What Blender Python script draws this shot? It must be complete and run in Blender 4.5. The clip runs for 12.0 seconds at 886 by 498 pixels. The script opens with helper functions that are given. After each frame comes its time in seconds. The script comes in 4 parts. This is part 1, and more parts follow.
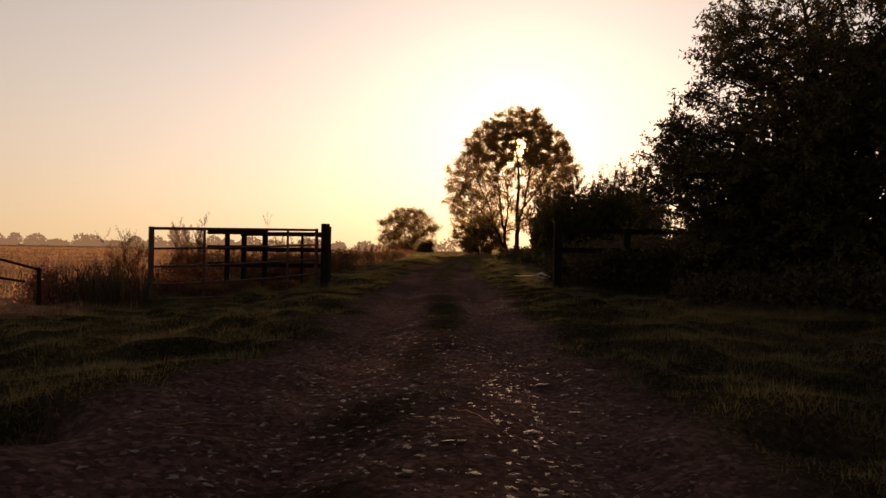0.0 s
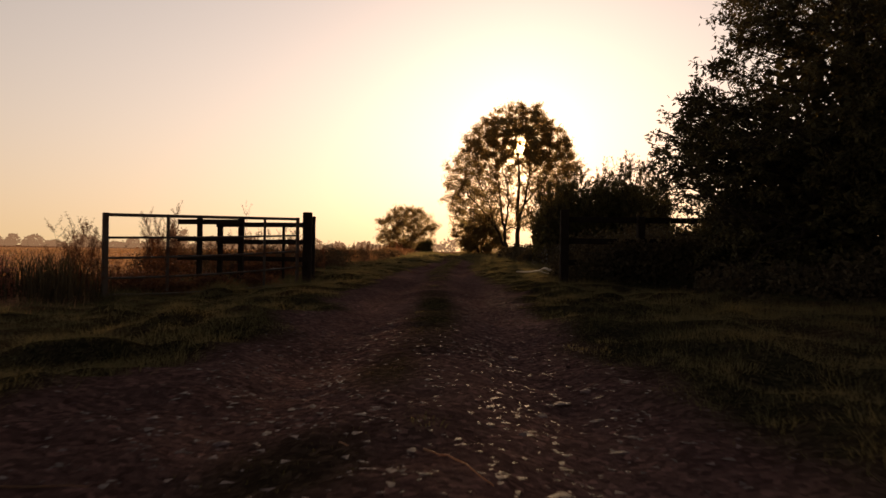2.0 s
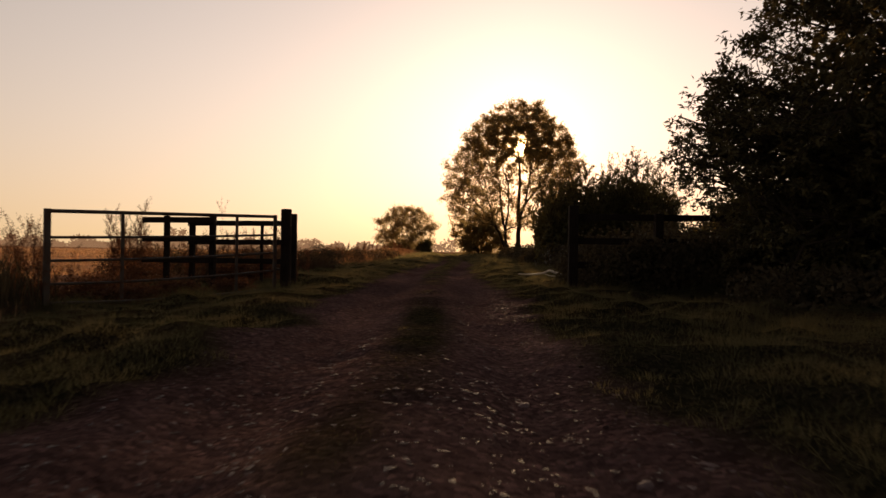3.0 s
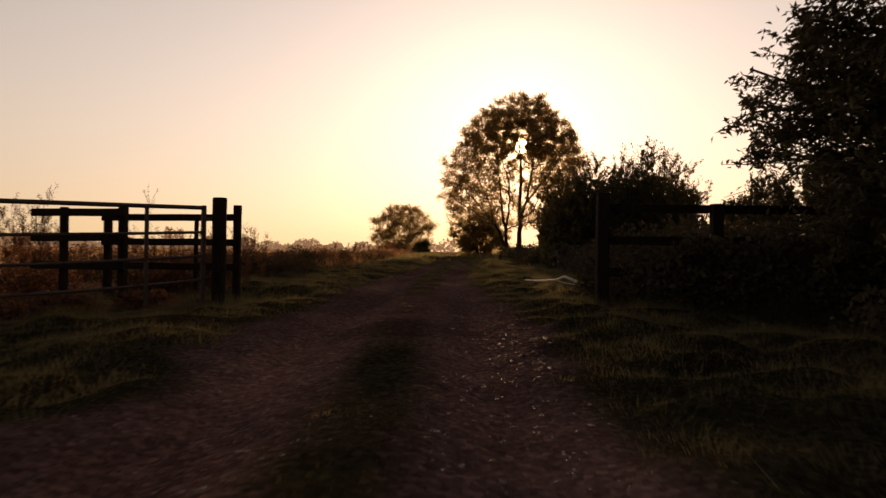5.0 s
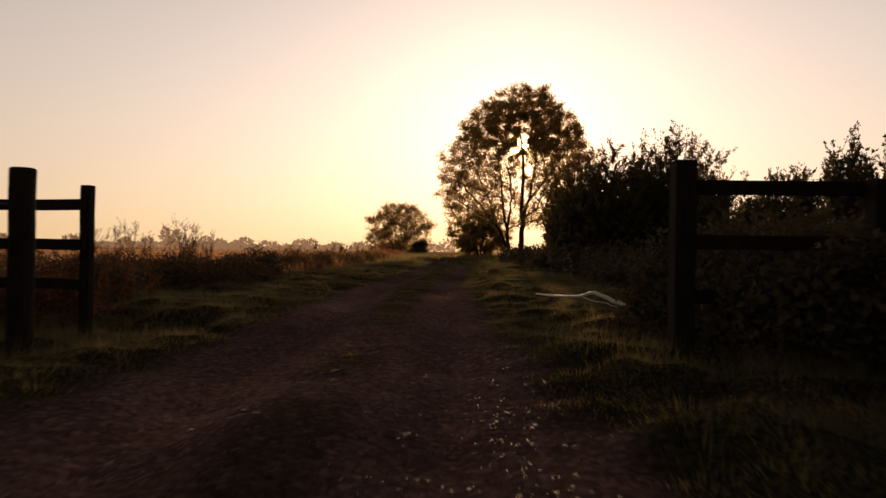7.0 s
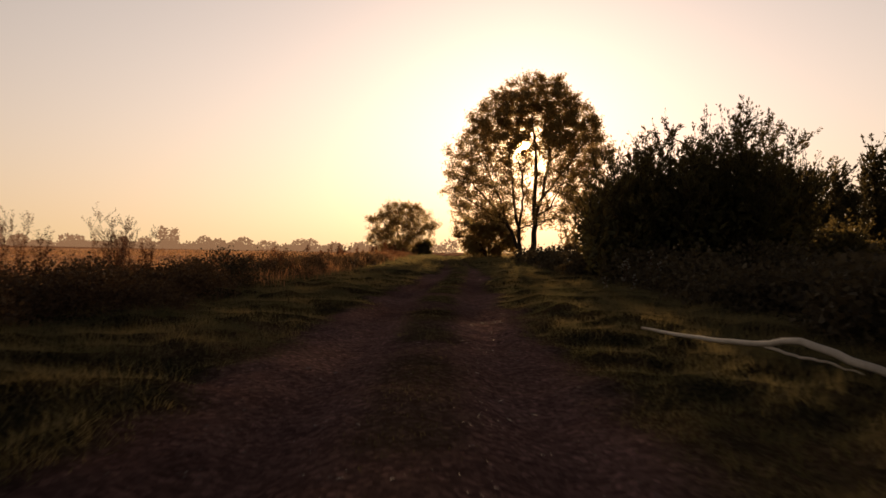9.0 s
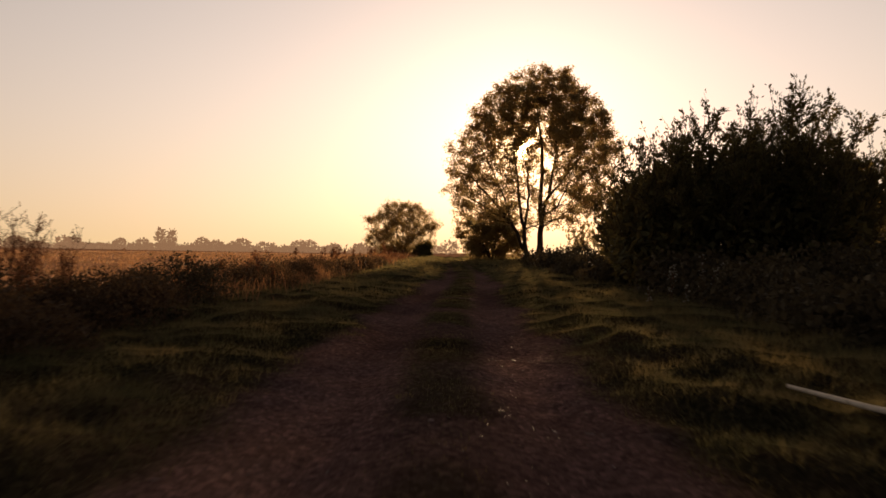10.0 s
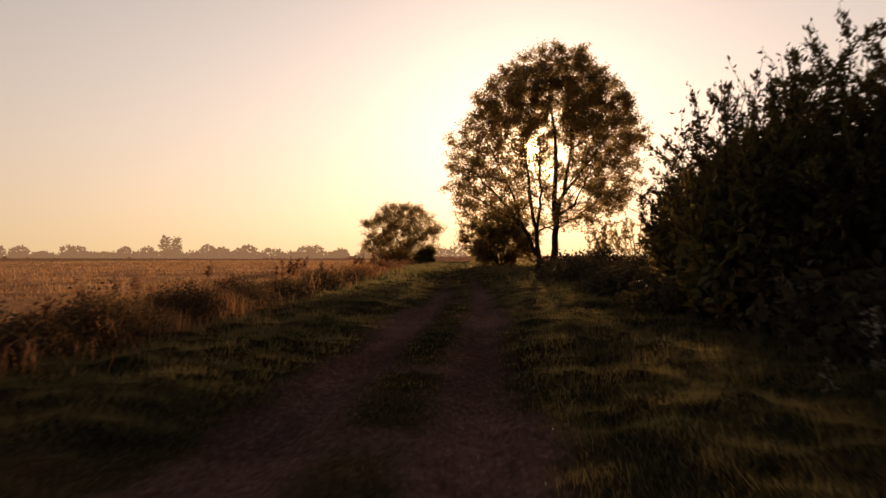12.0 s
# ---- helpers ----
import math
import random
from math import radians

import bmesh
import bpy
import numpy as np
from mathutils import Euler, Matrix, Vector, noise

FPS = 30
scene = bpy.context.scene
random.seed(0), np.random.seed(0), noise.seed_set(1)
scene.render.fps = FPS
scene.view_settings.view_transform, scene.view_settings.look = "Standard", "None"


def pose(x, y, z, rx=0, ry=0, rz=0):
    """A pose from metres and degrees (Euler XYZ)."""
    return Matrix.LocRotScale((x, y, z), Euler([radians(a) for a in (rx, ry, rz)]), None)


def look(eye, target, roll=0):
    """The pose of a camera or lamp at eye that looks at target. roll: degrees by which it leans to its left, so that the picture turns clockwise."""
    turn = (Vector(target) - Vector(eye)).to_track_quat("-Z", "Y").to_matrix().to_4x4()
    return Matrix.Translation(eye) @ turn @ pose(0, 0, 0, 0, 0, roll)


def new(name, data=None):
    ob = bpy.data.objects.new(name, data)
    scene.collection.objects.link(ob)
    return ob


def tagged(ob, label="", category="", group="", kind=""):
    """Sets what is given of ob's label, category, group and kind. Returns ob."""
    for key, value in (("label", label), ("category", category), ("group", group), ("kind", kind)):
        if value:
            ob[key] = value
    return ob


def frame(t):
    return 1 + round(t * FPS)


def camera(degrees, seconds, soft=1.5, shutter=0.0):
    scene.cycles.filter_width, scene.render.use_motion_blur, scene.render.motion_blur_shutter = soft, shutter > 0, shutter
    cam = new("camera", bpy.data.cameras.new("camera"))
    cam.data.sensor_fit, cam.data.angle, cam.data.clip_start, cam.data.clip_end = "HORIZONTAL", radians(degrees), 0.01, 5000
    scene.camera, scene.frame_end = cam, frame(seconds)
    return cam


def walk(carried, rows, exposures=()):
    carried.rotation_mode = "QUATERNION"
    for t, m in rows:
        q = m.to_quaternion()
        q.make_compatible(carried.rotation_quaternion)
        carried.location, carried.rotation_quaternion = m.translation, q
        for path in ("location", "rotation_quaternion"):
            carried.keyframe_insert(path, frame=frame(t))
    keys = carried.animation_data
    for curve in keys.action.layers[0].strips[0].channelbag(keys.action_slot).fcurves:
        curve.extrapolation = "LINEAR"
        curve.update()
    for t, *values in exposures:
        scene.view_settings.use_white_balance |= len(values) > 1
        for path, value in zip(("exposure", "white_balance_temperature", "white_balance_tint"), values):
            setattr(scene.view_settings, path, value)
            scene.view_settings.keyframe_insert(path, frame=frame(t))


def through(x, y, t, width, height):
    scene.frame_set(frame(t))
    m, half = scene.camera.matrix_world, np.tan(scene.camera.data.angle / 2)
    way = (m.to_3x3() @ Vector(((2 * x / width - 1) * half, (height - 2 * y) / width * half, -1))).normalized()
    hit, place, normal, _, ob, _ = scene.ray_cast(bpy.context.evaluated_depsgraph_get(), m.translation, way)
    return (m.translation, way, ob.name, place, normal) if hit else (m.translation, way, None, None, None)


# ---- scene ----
cam = camera(66.7, 12.0, shutter=0.5)
METRES, EYE, TILT, LEAN, TURN = 22.857, 0.8, 0.0, 0.0, 0.0
ROWS = [
    (0.0, 0.0, 0.0, 0.0, -0.0, 0.16, -1.02),
    (0.5, 0.0002, 0.0091, -0.0041, -0.01, 0.18, -0.97),
    (1.0, 0.0009, 0.0201, -0.0058, -0.01, 0.19, -0.91),
    (1.5, 0.003, 0.0369, -0.007, -0.0, 0.21, -0.9),
    (2.0, 0.0046, 0.0599, -0.0078, 0.0, 0.21, -0.92),
    (2.5, 0.0062, 0.0872, -0.0074, 0.01, 0.21, -0.87),
    (3.0, 0.0088, 0.1189, -0.0069, 0.02, 0.22, -0.89),
    (5.0, 0.0164, 0.2458, -0.0052, -0.02, 0.22, -0.87),
    (5.5, 0.0194, 0.2842, -0.0046, -0.01, 0.22, -0.84),
    (6.0, 0.0227, 0.3237, -0.0038, 0.0, 0.22, -0.83),
    (6.5, 0.026, 0.3637, -0.003, -0.01, 0.22, -0.86),
    (7.0, 0.0284, 0.4046, -0.0019, 0.03, 0.22, -0.95),
    (9.0, 0.0062, 0.5898, 0.001, 0.06, 0.27, -1.09),
    (9.5, 0.0014, 0.6434, 0.0023, 0.05, 0.29, -1.01),
    (10.0, -0.0011, 0.7033, 0.0045, 0.04, 0.33, -0.95),
    (10.5, -0.0006, 0.7679, 0.007, -0.01, 0.39, -0.52),
    (11.0, 0.0059, 0.8394, 0.0098, -0.08, 0.45, -0.08),
    (11.5, 0.0167, 0.9153, 0.013, -0.12, 0.52, 0.07),
    (12.0, 0.0286, 0.9938, 0.0177, 0.97, 0.56, 0.04),
]
walk(cam, [(t, pose(0, 0, EYE, TILT, LEAN, TURN) @ pose(METRES * x, METRES * y, METRES * z, 90 + pitch, roll, yaw)) for t, x, y, z, yaw, pitch, roll in ROWS])

# ---- world, sun and exposure ----
SUN_EL, SUN_AZ = 8.9, 6.5  # degrees above the horizon, and to the right of the track
SUN_WAY = Vector((math.sin(radians(SUN_AZ)) * math.cos(radians(SUN_EL)), math.cos(radians(SUN_AZ)) * math.cos(radians(SUN_EL)), math.sin(radians(SUN_EL))))


def make_world():
    w = bpy.data.worlds.new("dawn_sky")
    w.use_nodes = True
    nt = w.node_tree
    nt.nodes.clear()
    N, L = nt.nodes.new, nt.links.new
    out, bg = N("ShaderNodeOutputWorld"), N("ShaderNodeBackground")
    sky = N("ShaderNodeTexSky")
    sky.sky_type = "NISHITA"
    sky.sun_disc = False
    sky.sun_elevation, sky.sun_rotation = radians(SUN_EL), radians(SUN_AZ)
    sky.air_density, sky.dust_density, sky.ozone_density = 1.0, 4.0, 1.0
    co = N("ShaderNodeTexCoord")
    dot = N("ShaderNodeVectorMath")
    dot.operation = "DOT_PRODUCT"
    dot.inputs[1].default_value = SUN_WAY
    L(co.outputs["Generated"], dot.inputs[0])

    def m(op, a, b=None, c=None):
        n = N("ShaderNodeMath")
        n.operation = op
        for i, v in enumerate((a, b, c)):
            if v is None:
                continue
            if isinstance(v, (int, float)):
                n.inputs[i].default_value = v
            else:
                L(v, n.inputs[i])
        return n.outputs[0]

    ang = m("ARCCOSINE", m("MINIMUM", dot.outputs["Value"], 0.9999999))

    def glow(width, power, colour):
        g = m("EXPONENT", m("MULTIPLY", m("POWER", m("DIVIDE", ang, radians(width)), power), -1.0))
        c = N("ShaderNodeVectorMath")
        c.operation = "SCALE"
        c.inputs[0].default_value = colour
        L(g, c.inputs["Scale"])
        return c.outputs[0]

    def add(a, b):
        c = N("ShaderNodeVectorMath")
        c.operation = "ADD"
        L(a, c.inputs[0])
        L(b, c.inputs[1])
        return c.outputs[0]

    def scaled(colour, by):
        c = N("ShaderNodeVectorMath")
        c.operation = "SCALE"
        c.inputs[0].default_value = colour
        L(by, c.inputs["Scale"])
        return c.outputs[0]

    # haze: warm along the horizon, paler above, fading to the zenith and away from the sun
    sep = N("ShaderNodeSeparateXYZ")
    L(co.outputs["Generated"], sep.inputs[0])
    el = m("ARCSINE", m("MAXIMUM", sep.outputs[2], 0.0))
    low = m("EXPONENT", m("MULTIPLY", m("DIVIDE", el, radians(9.0)), -1.0))
    away = m("EXPONENT", m("MULTIPLY", m("POWER", m("DIVIDE", ang, radians(65.0)), 1.5), -1.0))
    away = m("MULTIPLY_ADD", away, 1.0 - BEHIND, BEHIND)
    fade = m("MULTIPLY", away, m("EXPONENT", m("MULTIPLY", m("POWER", m("DIVIDE", el, radians(38.0)), 2.0), -1.0)))
    total = add(scaled(HORIZON, m("MULTIPLY", fade, low)), scaled(UPPER, m("MULTIPLY", fade, m("SUBTRACT", 1.0, low))))
    base = N("ShaderNodeVectorMath")
    base.operation = "MULTIPLY"
    base.inputs[1].default_value = SKY_TINT
    L(sky.outputs[0], base.inputs[0])
    total = add(total, base.outputs[0])
    for g in GLOWS:
        total = add(total, glow(*g))
    L(total, bg.inputs["Color"])
    bg.inputs["Strength"].default_value = 1.0
    L(bg.outputs[0], out.inputs[0])
    scene.world = w


# the sky texture's share, the haze, and the aureole of the sun: width in degrees, power, colour
SKY_TINT = (0.015, 0.012, 0.014)
BEHIND = 0.14  # the share of the haze's light that is left opposite the sun
HORIZON, UPPER = (1.24, 0.83, 0.42), (0.975, 0.855, 0.78)
GLOWS = ((0.55, 4.0, (60.0, 38.0, 14.0)), (1.25, 1.0, (11.0, 7.2, 3.4)), (6.5, 1.3, (0.11, 0.085, 0.07)))
make_world()

sun = new("sun", bpy.data.lights.new("sun", "SUN"))
sun.data.energy, sun.data.angle, sun.data.color = 5.0, radians(0.6), (1.0, 0.66, 0.36)
sun.matrix_world = look((0, 0, 30), Vector((0, 0, 30)) - SUN_WAY)
scene.view_settings.exposure = 0.0


# ---- mesh helpers ----
def mesh_of(name, verts, faces, material, smooth=False):
    """A mesh from arrays: verts (n, 3) and faces (m, k)."""
    verts, faces = np.asarray(verts, np.float32), np.asarray(faces, np.int32)
    me = bpy.data.meshes.new(name)
    k = faces.shape[1]
    me.vertices.add(len(verts))
    me.vertices.foreach_set("co", verts.ravel())
    me.loops.add(faces.size)
    me.loops.foreach_set("vertex_index", faces.ravel())
    me.polygons.add(len(faces))
    me.polygons.foreach_set("loop_start", np.arange(0, faces.size, k, dtype=np.int32))
    if smooth:
        me.polygons.foreach_set("use_smooth", np.ones(len(faces), bool))
    me.update(calc_edges=True)
    if material:
        me.materials.append(material)
    return me


def thing(name, at=(0, 0, 0), label="", category="", group="", kind=""):
    ob = new(name)
    ob.empty_display_size = 0.2
    ob.location = at
    return tagged(ob, label, category, group, kind)


def part(name, me, parent, label=""):
    ob = new(name, me)
    if parent is not None:
        ob.parent = parent
    return tagged(ob, label) if label else ob


def smooth(a, b, v):
    t = np.clip((np.asarray(v, float) - a) / (b - a), 0, 1)
    return t * t * (3 - 2 * t)


def lattice(ix, iy, seed):
    h = (ix.astype(np.int64) * 374761393 + iy.astype(np.int64) * 668265263 + seed * 1442695041) & 0x7FFFFFFF
    h = ((h ^ (h >> 13)) * 1274126177) & 0x7FFFFFFF
    return ((h ^ (h >> 16)) & 0xFFFF) / 65535.0


def wave(x, y, size, seed=0):
    """Smooth random relief between -1 and 1."""
    x, y = np.asarray(x, float) / size, np.asarray(y, float) / size
    ix, iy = np.floor(x), np.floor(y)
    fx, fy = x - ix, y - iy
    fx, fy = fx * fx * (3 - 2 * fx), fy * fy * (3 - 2 * fy)
    a, b = lattice(ix, iy, seed), lattice(ix + 1, iy, seed)
    c, d = lattice(ix, iy + 1, seed), lattice(ix + 1, iy + 1, seed)
    return 2 * ((a * (1 - fx) + b * fx) * (1 - fy) + (c * (1 - fx) + d * fx) * fy) - 1


def track_x(y):
    return 0.9 * smooth(22, 46, y)


def ground_z(x, y):
    x, y = np.asarray(x, float), np.asarray(y, float)
    u = x - track_x(y)
    z = 0.3 * smooth(24, 75, y) - 0.04
    z = z - 0.08 * (np.exp(-((u - 0.68) / 0.3) ** 2) + np.exp(-((u + 0.68) / 0.3) ** 2))
    z = z + 0.07 * smooth(1.1, 2.2, u) * (0.5 + 0.5 * smooth(3, 8, y))
    z = z - 0.14 * smooth(1.4, 4, -u) * (1 - smooth(14, 19, y)) + 0.06 * smooth(1.2, 2.4, -u) * smooth(15, 20, y)
    z = z - 0.35 * smooth(6.5, 12, -u)
    near = np.exp(-((y - 15) / 60) ** 2) * (1 - smooth(15, 40, np.abs(x)))
    rough = 0.2 + 0.8 * smooth(1.0, 1.8, np.abs(u))
    z = z + rough * (0.07 * wave(x, y, 0.6, 3) + 0.06 * wave(x, y, 0.3, 9) + 0.045 * wave(x, y, 1.9, 4)) * (0.25 + 0.75 * near)
    worn = near * (1 - smooth(1.2, 2.0, np.abs(u))) * (0.6 + 0.7 * (1 - smooth(5, 11, y)))
    z = z + 0.009 * wave(x, y, 0.28, 5) * near + worn * (0.008 * wave(x, y, 0.13, 6) + 0.007 * wave(x, y, 0.075, 7))
    return z + 0.35 * wave(x, y, 45, 8) * smooth(40, 120, np.hypot(x, y - 20)) * 0.5


def tubes(paths, sides=6):
    """Tapered tubes along polylines: each path is (points (n,3), radii (n,)). Returns verts and quads."""
    vs, fs, n0 = [], [], 0
    ring = np.linspace(0, 2 * np.pi, sides, endpoint=False)
    for pts, radii in paths:
        pts, radii = np.asarray(pts, float), np.asarray(radii, float)
        n = len(pts)
        d = np.gradient(pts, axis=0)
        d /= np.linalg.norm(d, axis=1)[:, None] + 1e-9
        up = np.where(np.abs(d[:, 2:3]) > 0.9, np.array([[1.0, 0, 0]]), np.array([[0, 0, 1.0]]))
        a = np.cross(d, up)
        a /= np.linalg.norm(a, axis=1)[:, None] + 1e-9
        b = np.cross(d, a)
        v = pts[:, None] + radii[:, None, None] * (np.cos(ring)[None, :, None] * a[:, None] + np.sin(ring)[None, :, None] * b[:, None])
        vs.append(v.reshape(-1, 3))
        i, j = np.meshgrid(np.arange(n - 1), np.arange(sides), indexing="ij")
        k = (j + 1) % sides
        fs.append(np.stack([n0 + i * sides + j, n0 + i * sides + k, n0 + (i + 1) * sides + k, n0 + (i + 1) * sides + j], -1).reshape(-1, 4))
        n0 += n * sides
    return np.concatenate(vs), np.concatenate(fs)


def leaves(rng, centres, length, width, lean=None, spread=1.0, fold=0.25):
    """Folded diamond leaves at the centres; lean: the way they grow, softened by spread."""
    n = len(centres)
    d = rng.normal(size=(n, 3)) * spread
    if lean is not None:
        d = d + lean
    d /= np.linalg.norm(d, axis=1)[:, None] + 1e-9
    s = np.cross(d, rng.normal(size=(n, 3)))
    s /= np.linalg.norm(s, axis=1)[:, None] + 1e-9
    u = np.cross(s, d)
    size = rng.uniform(0.6, 1.25, n)[:, None]
    l, w = length * size, width * size
    base = centres
    tip = centres + d * l + u * l * rng.uniform(-0.25, 0.1, n)[:, None]
    mid = centres + d * l * 0.45
    left, right = mid + s * w * 0.5 + u * w * fold, mid - s * w * 0.5 + u * w * fold
    v = np.stack([base, left, tip, right], 1).reshape(-1, 3)
    i = np.arange(n)[:, None] * 4
    return v, np.concatenate([np.concatenate([i, i + 1, i + 2], 1), np.concatenate([i, i + 2, i + 3], 1)])


def blades(rng, x, y, z, height, width, bend=0.5, curved=False):
    """Grass blades: leaning spikes, or, where they are tall, two bent segments and a point."""
    n = len(x)
    a, t = rng.uniform(0, 2 * np.pi, n), rng.uniform(0, 2 * np.pi, n)
    d = np.stack([np.cos(a), np.sin(a), np.zeros(n)], 1)
    s = np.stack([np.cos(t), np.sin(t), np.zeros(n)], 1)
    base, h = np.stack([x, y, z], 1), height[:, None]
    up = np.array([[0, 0, 1.0]])
    k = (bend * rng.uniform(0.1, 1.1, n))[:, None]
    tip = base + up * h * (1 - 0.35 * k) + d * h * k
    w = (np.broadcast_to(width, n) * rng.uniform(0.6, 1.3, n))[:, None]
    if not curved:
        v = np.stack([base + s * w * 0.5, base - s * w * 0.5, tip], 1).reshape(-1, 3)
        return v, np.arange(n * 3).reshape(-1, 3)
    mid = base + up * h * 0.6 + d * h * k * 0.35
    v = np.stack([base + s * w * 0.5, base - s * w * 0.5, mid + s * w * 0.4, mid - s * w * 0.4, tip], 1).reshape(-1, 3)
    i = np.arange(n)[:, None] * 5
    return v, np.concatenate([np.concatenate([i, i + 1, i + 3], 1), np.concatenate([i, i + 3, i + 2], 1), np.concatenate([i + 2, i + 3, i + 4], 1)])


def join(pieces):
    vs, fs, n = [], [], 0
    for v, f in pieces:
        vs.append(v)
        fs.append(f + n)
        n += len(v)
    return np.concatenate(vs), np.concatenate(fs)


def box_bm(bm, size, m, bevel=0.0, cuts=0):
    r = bmesh.ops.create_cube(bm, size=1.0, matrix=m @ Matrix.Diagonal((*size, 1)))
    if bevel:
        edges = list({e for v in r["verts"] for e in v.link_edges})
        bmesh.ops.bevel(bm, geom=edges, offset=bevel, segments=2, profile=0.6, affect="EDGES")
    return bm


def bm_mesh(name, bm, material, smooth_faces=False):
    me = bpy.data.meshes.new(name)
    bm.to_mesh(me)
    bm.free()
    me.materials.append(material)
    if smooth_faces:
        me.polygons.foreach_set("use_smooth", np.ones(len(me.polygons), bool))
    return me


# ---- materials ----
def nodes_of(name):
    mat = bpy.data.materials.new(name)
    mat.use_nodes = True
    nt = mat.node_tree
    bsdf = nt.nodes["Principled BSDF"]
    return mat, nt, nt.nodes.new, nt.links.new, bsdf


def ramp(N, L, source, stops):
    r = N("ShaderNodeValToRGB")
    el = r.color_ramp.elements
    el[0].position, el[0].color = stops[0][0], (*stops[0][1], 1)
    el[1].position, el[1].color = stops[-1][0], (*stops[-1][1], 1)
    for p, c in stops[1:-1]:
        e = el.new(p)
        e.color = (*c, 1)
    L(source, r.inputs[0])
    return r.outputs[0]


def noise_tex(N, L, co, scale, detail=6, rough=0.6):
    n = N("ShaderNodeTexNoise")
    n.inputs["Scale"].default_value, n.inputs["Detail"].default_value, n.inputs["Roughness"].default_value = scale, detail, rough
    L(co, n.inputs["Vector"])
    return n.outputs[0]


def bump(N, L, bsdf, height, strength, distance):
    b = N("ShaderNodeBump")
    b.inputs["Strength"].default_value, b.inputs["Distance"].default_value = strength, distance
    L(height, b.inputs["Height"])
    L(b.outputs[0], bsdf.inputs["Normal"])


def foliage(name, dark, light, through, gloss=0.55, share=0.45, patches=0.0, holes=None):
    """Leaves: colours vary leaf by leaf, and in drifts a few steps wide; light shines through them."""
    mat, nt, N, L, bsdf = nodes_of(name)
    geo = N("ShaderNodeNewGeometry")
    col = ramp(N, L, geo.outputs["Random Per Island"], ((0.0, dark), (0.75, light), (1.0, tuple(c * 1.25 for c in light))))

    def mixed(kind, factor, a, b):
        m = N("ShaderNodeMix")
        m.data_type, m.blend_type = "RGBA", kind
        m.inputs[0].default_value = factor
        L(a, m.inputs[6])
        if isinstance(b, tuple):
            m.inputs[7].default_value = (*b, 1)
        else:
            L(b, m.inputs[7])
        return m.outputs[2]

    shine = mixed("MIX", 0.82, col, through)
    if patches:
        co = N("ShaderNodeTexCoord")
        drift = noise_tex(N, L, co.outputs["Object"], 0.9, 3, 0.6)
        dry = ramp(N, L, drift, ((0.36, (1 - patches, 1 - 0.85 * patches, 1 - 0.9 * patches)), (0.52, (1.0, 1.0, 1.0)), (0.66, (1 + 1.1 * patches, 1 + 0.75 * patches, 1 + 0.3 * patches))))
        col, shine = mixed("MULTIPLY", 1.0, col, dry), mixed("MULTIPLY", 1.0, shine, dry)
    L(col, bsdf.inputs["Base Color"])
    bsdf.inputs["Roughness"].default_value = gloss
    bsdf.inputs["Specular IOR Level"].default_value = 0.2
    tr = N("ShaderNodeBsdfTranslucent")
    L(shine, tr.inputs["Color"])
    mix = N("ShaderNodeMixShader")
    mix.inputs[0].default_value = share
    L(bsdf.outputs[0], mix.inputs[1])
    L(tr.outputs[0], mix.inputs[2])
    last = mix.outputs[0]
    if holes:
        # a thin blade lets some of the light straight through, warmed by the leaf
        clear, thin = N("ShaderNodeBsdfTransparent"), N("ShaderNodeMixShader")
        clear.inputs["Color"].default_value = (*holes[1], 1)
        thin.inputs[0].default_value = holes[0]
        L(last, thin.inputs[1])
        L(clear.outputs[0], thin.inputs[2])
        last = thin.outputs[0]
    L(last, nt.nodes["Material Output"].inputs[0])
    return mat


def grained(name, dark, light, scale=(8, 8, 1.2), rough=0.85, depth=0.006):
    """Weathered wood and bark: long grain with blotches."""
    mat, nt, N, L, bsdf = nodes_of(name)
    co, mp = N("ShaderNodeTexCoord"), N("ShaderNodeMapping")
    mp.inputs["Scale"].default_value = scale
    L(co.outputs["Object"], mp.inputs[0])
    g = noise_tex(N, L, mp.outputs[0], 6.0)
    b = noise_tex(N, L, co.outputs["Object"], 1.7, 4)
    s = N("ShaderNodeMath")
    s.operation = "MULTIPLY_ADD"
    s.inputs[1].default_value = 0.6
    L(b, s.inputs[0])
    half = N("ShaderNodeMath")
    half.operation = "MULTIPLY"
    half.inputs[1].default_value = 0.5
    L(g, half.inputs[0])
    L(half.outputs[0], s.inputs[2])
    L(ramp(N, L, s.outputs[0], ((0.35, dark), (0.7, light))), bsdf.inputs["Base Color"])
    bsdf.inputs["Roughness"].default_value = rough
    bsdf.inputs["Specular IOR Level"].default_value = 0.03
    bump(N, L, bsdf, g, 0.7, depth)
    return mat


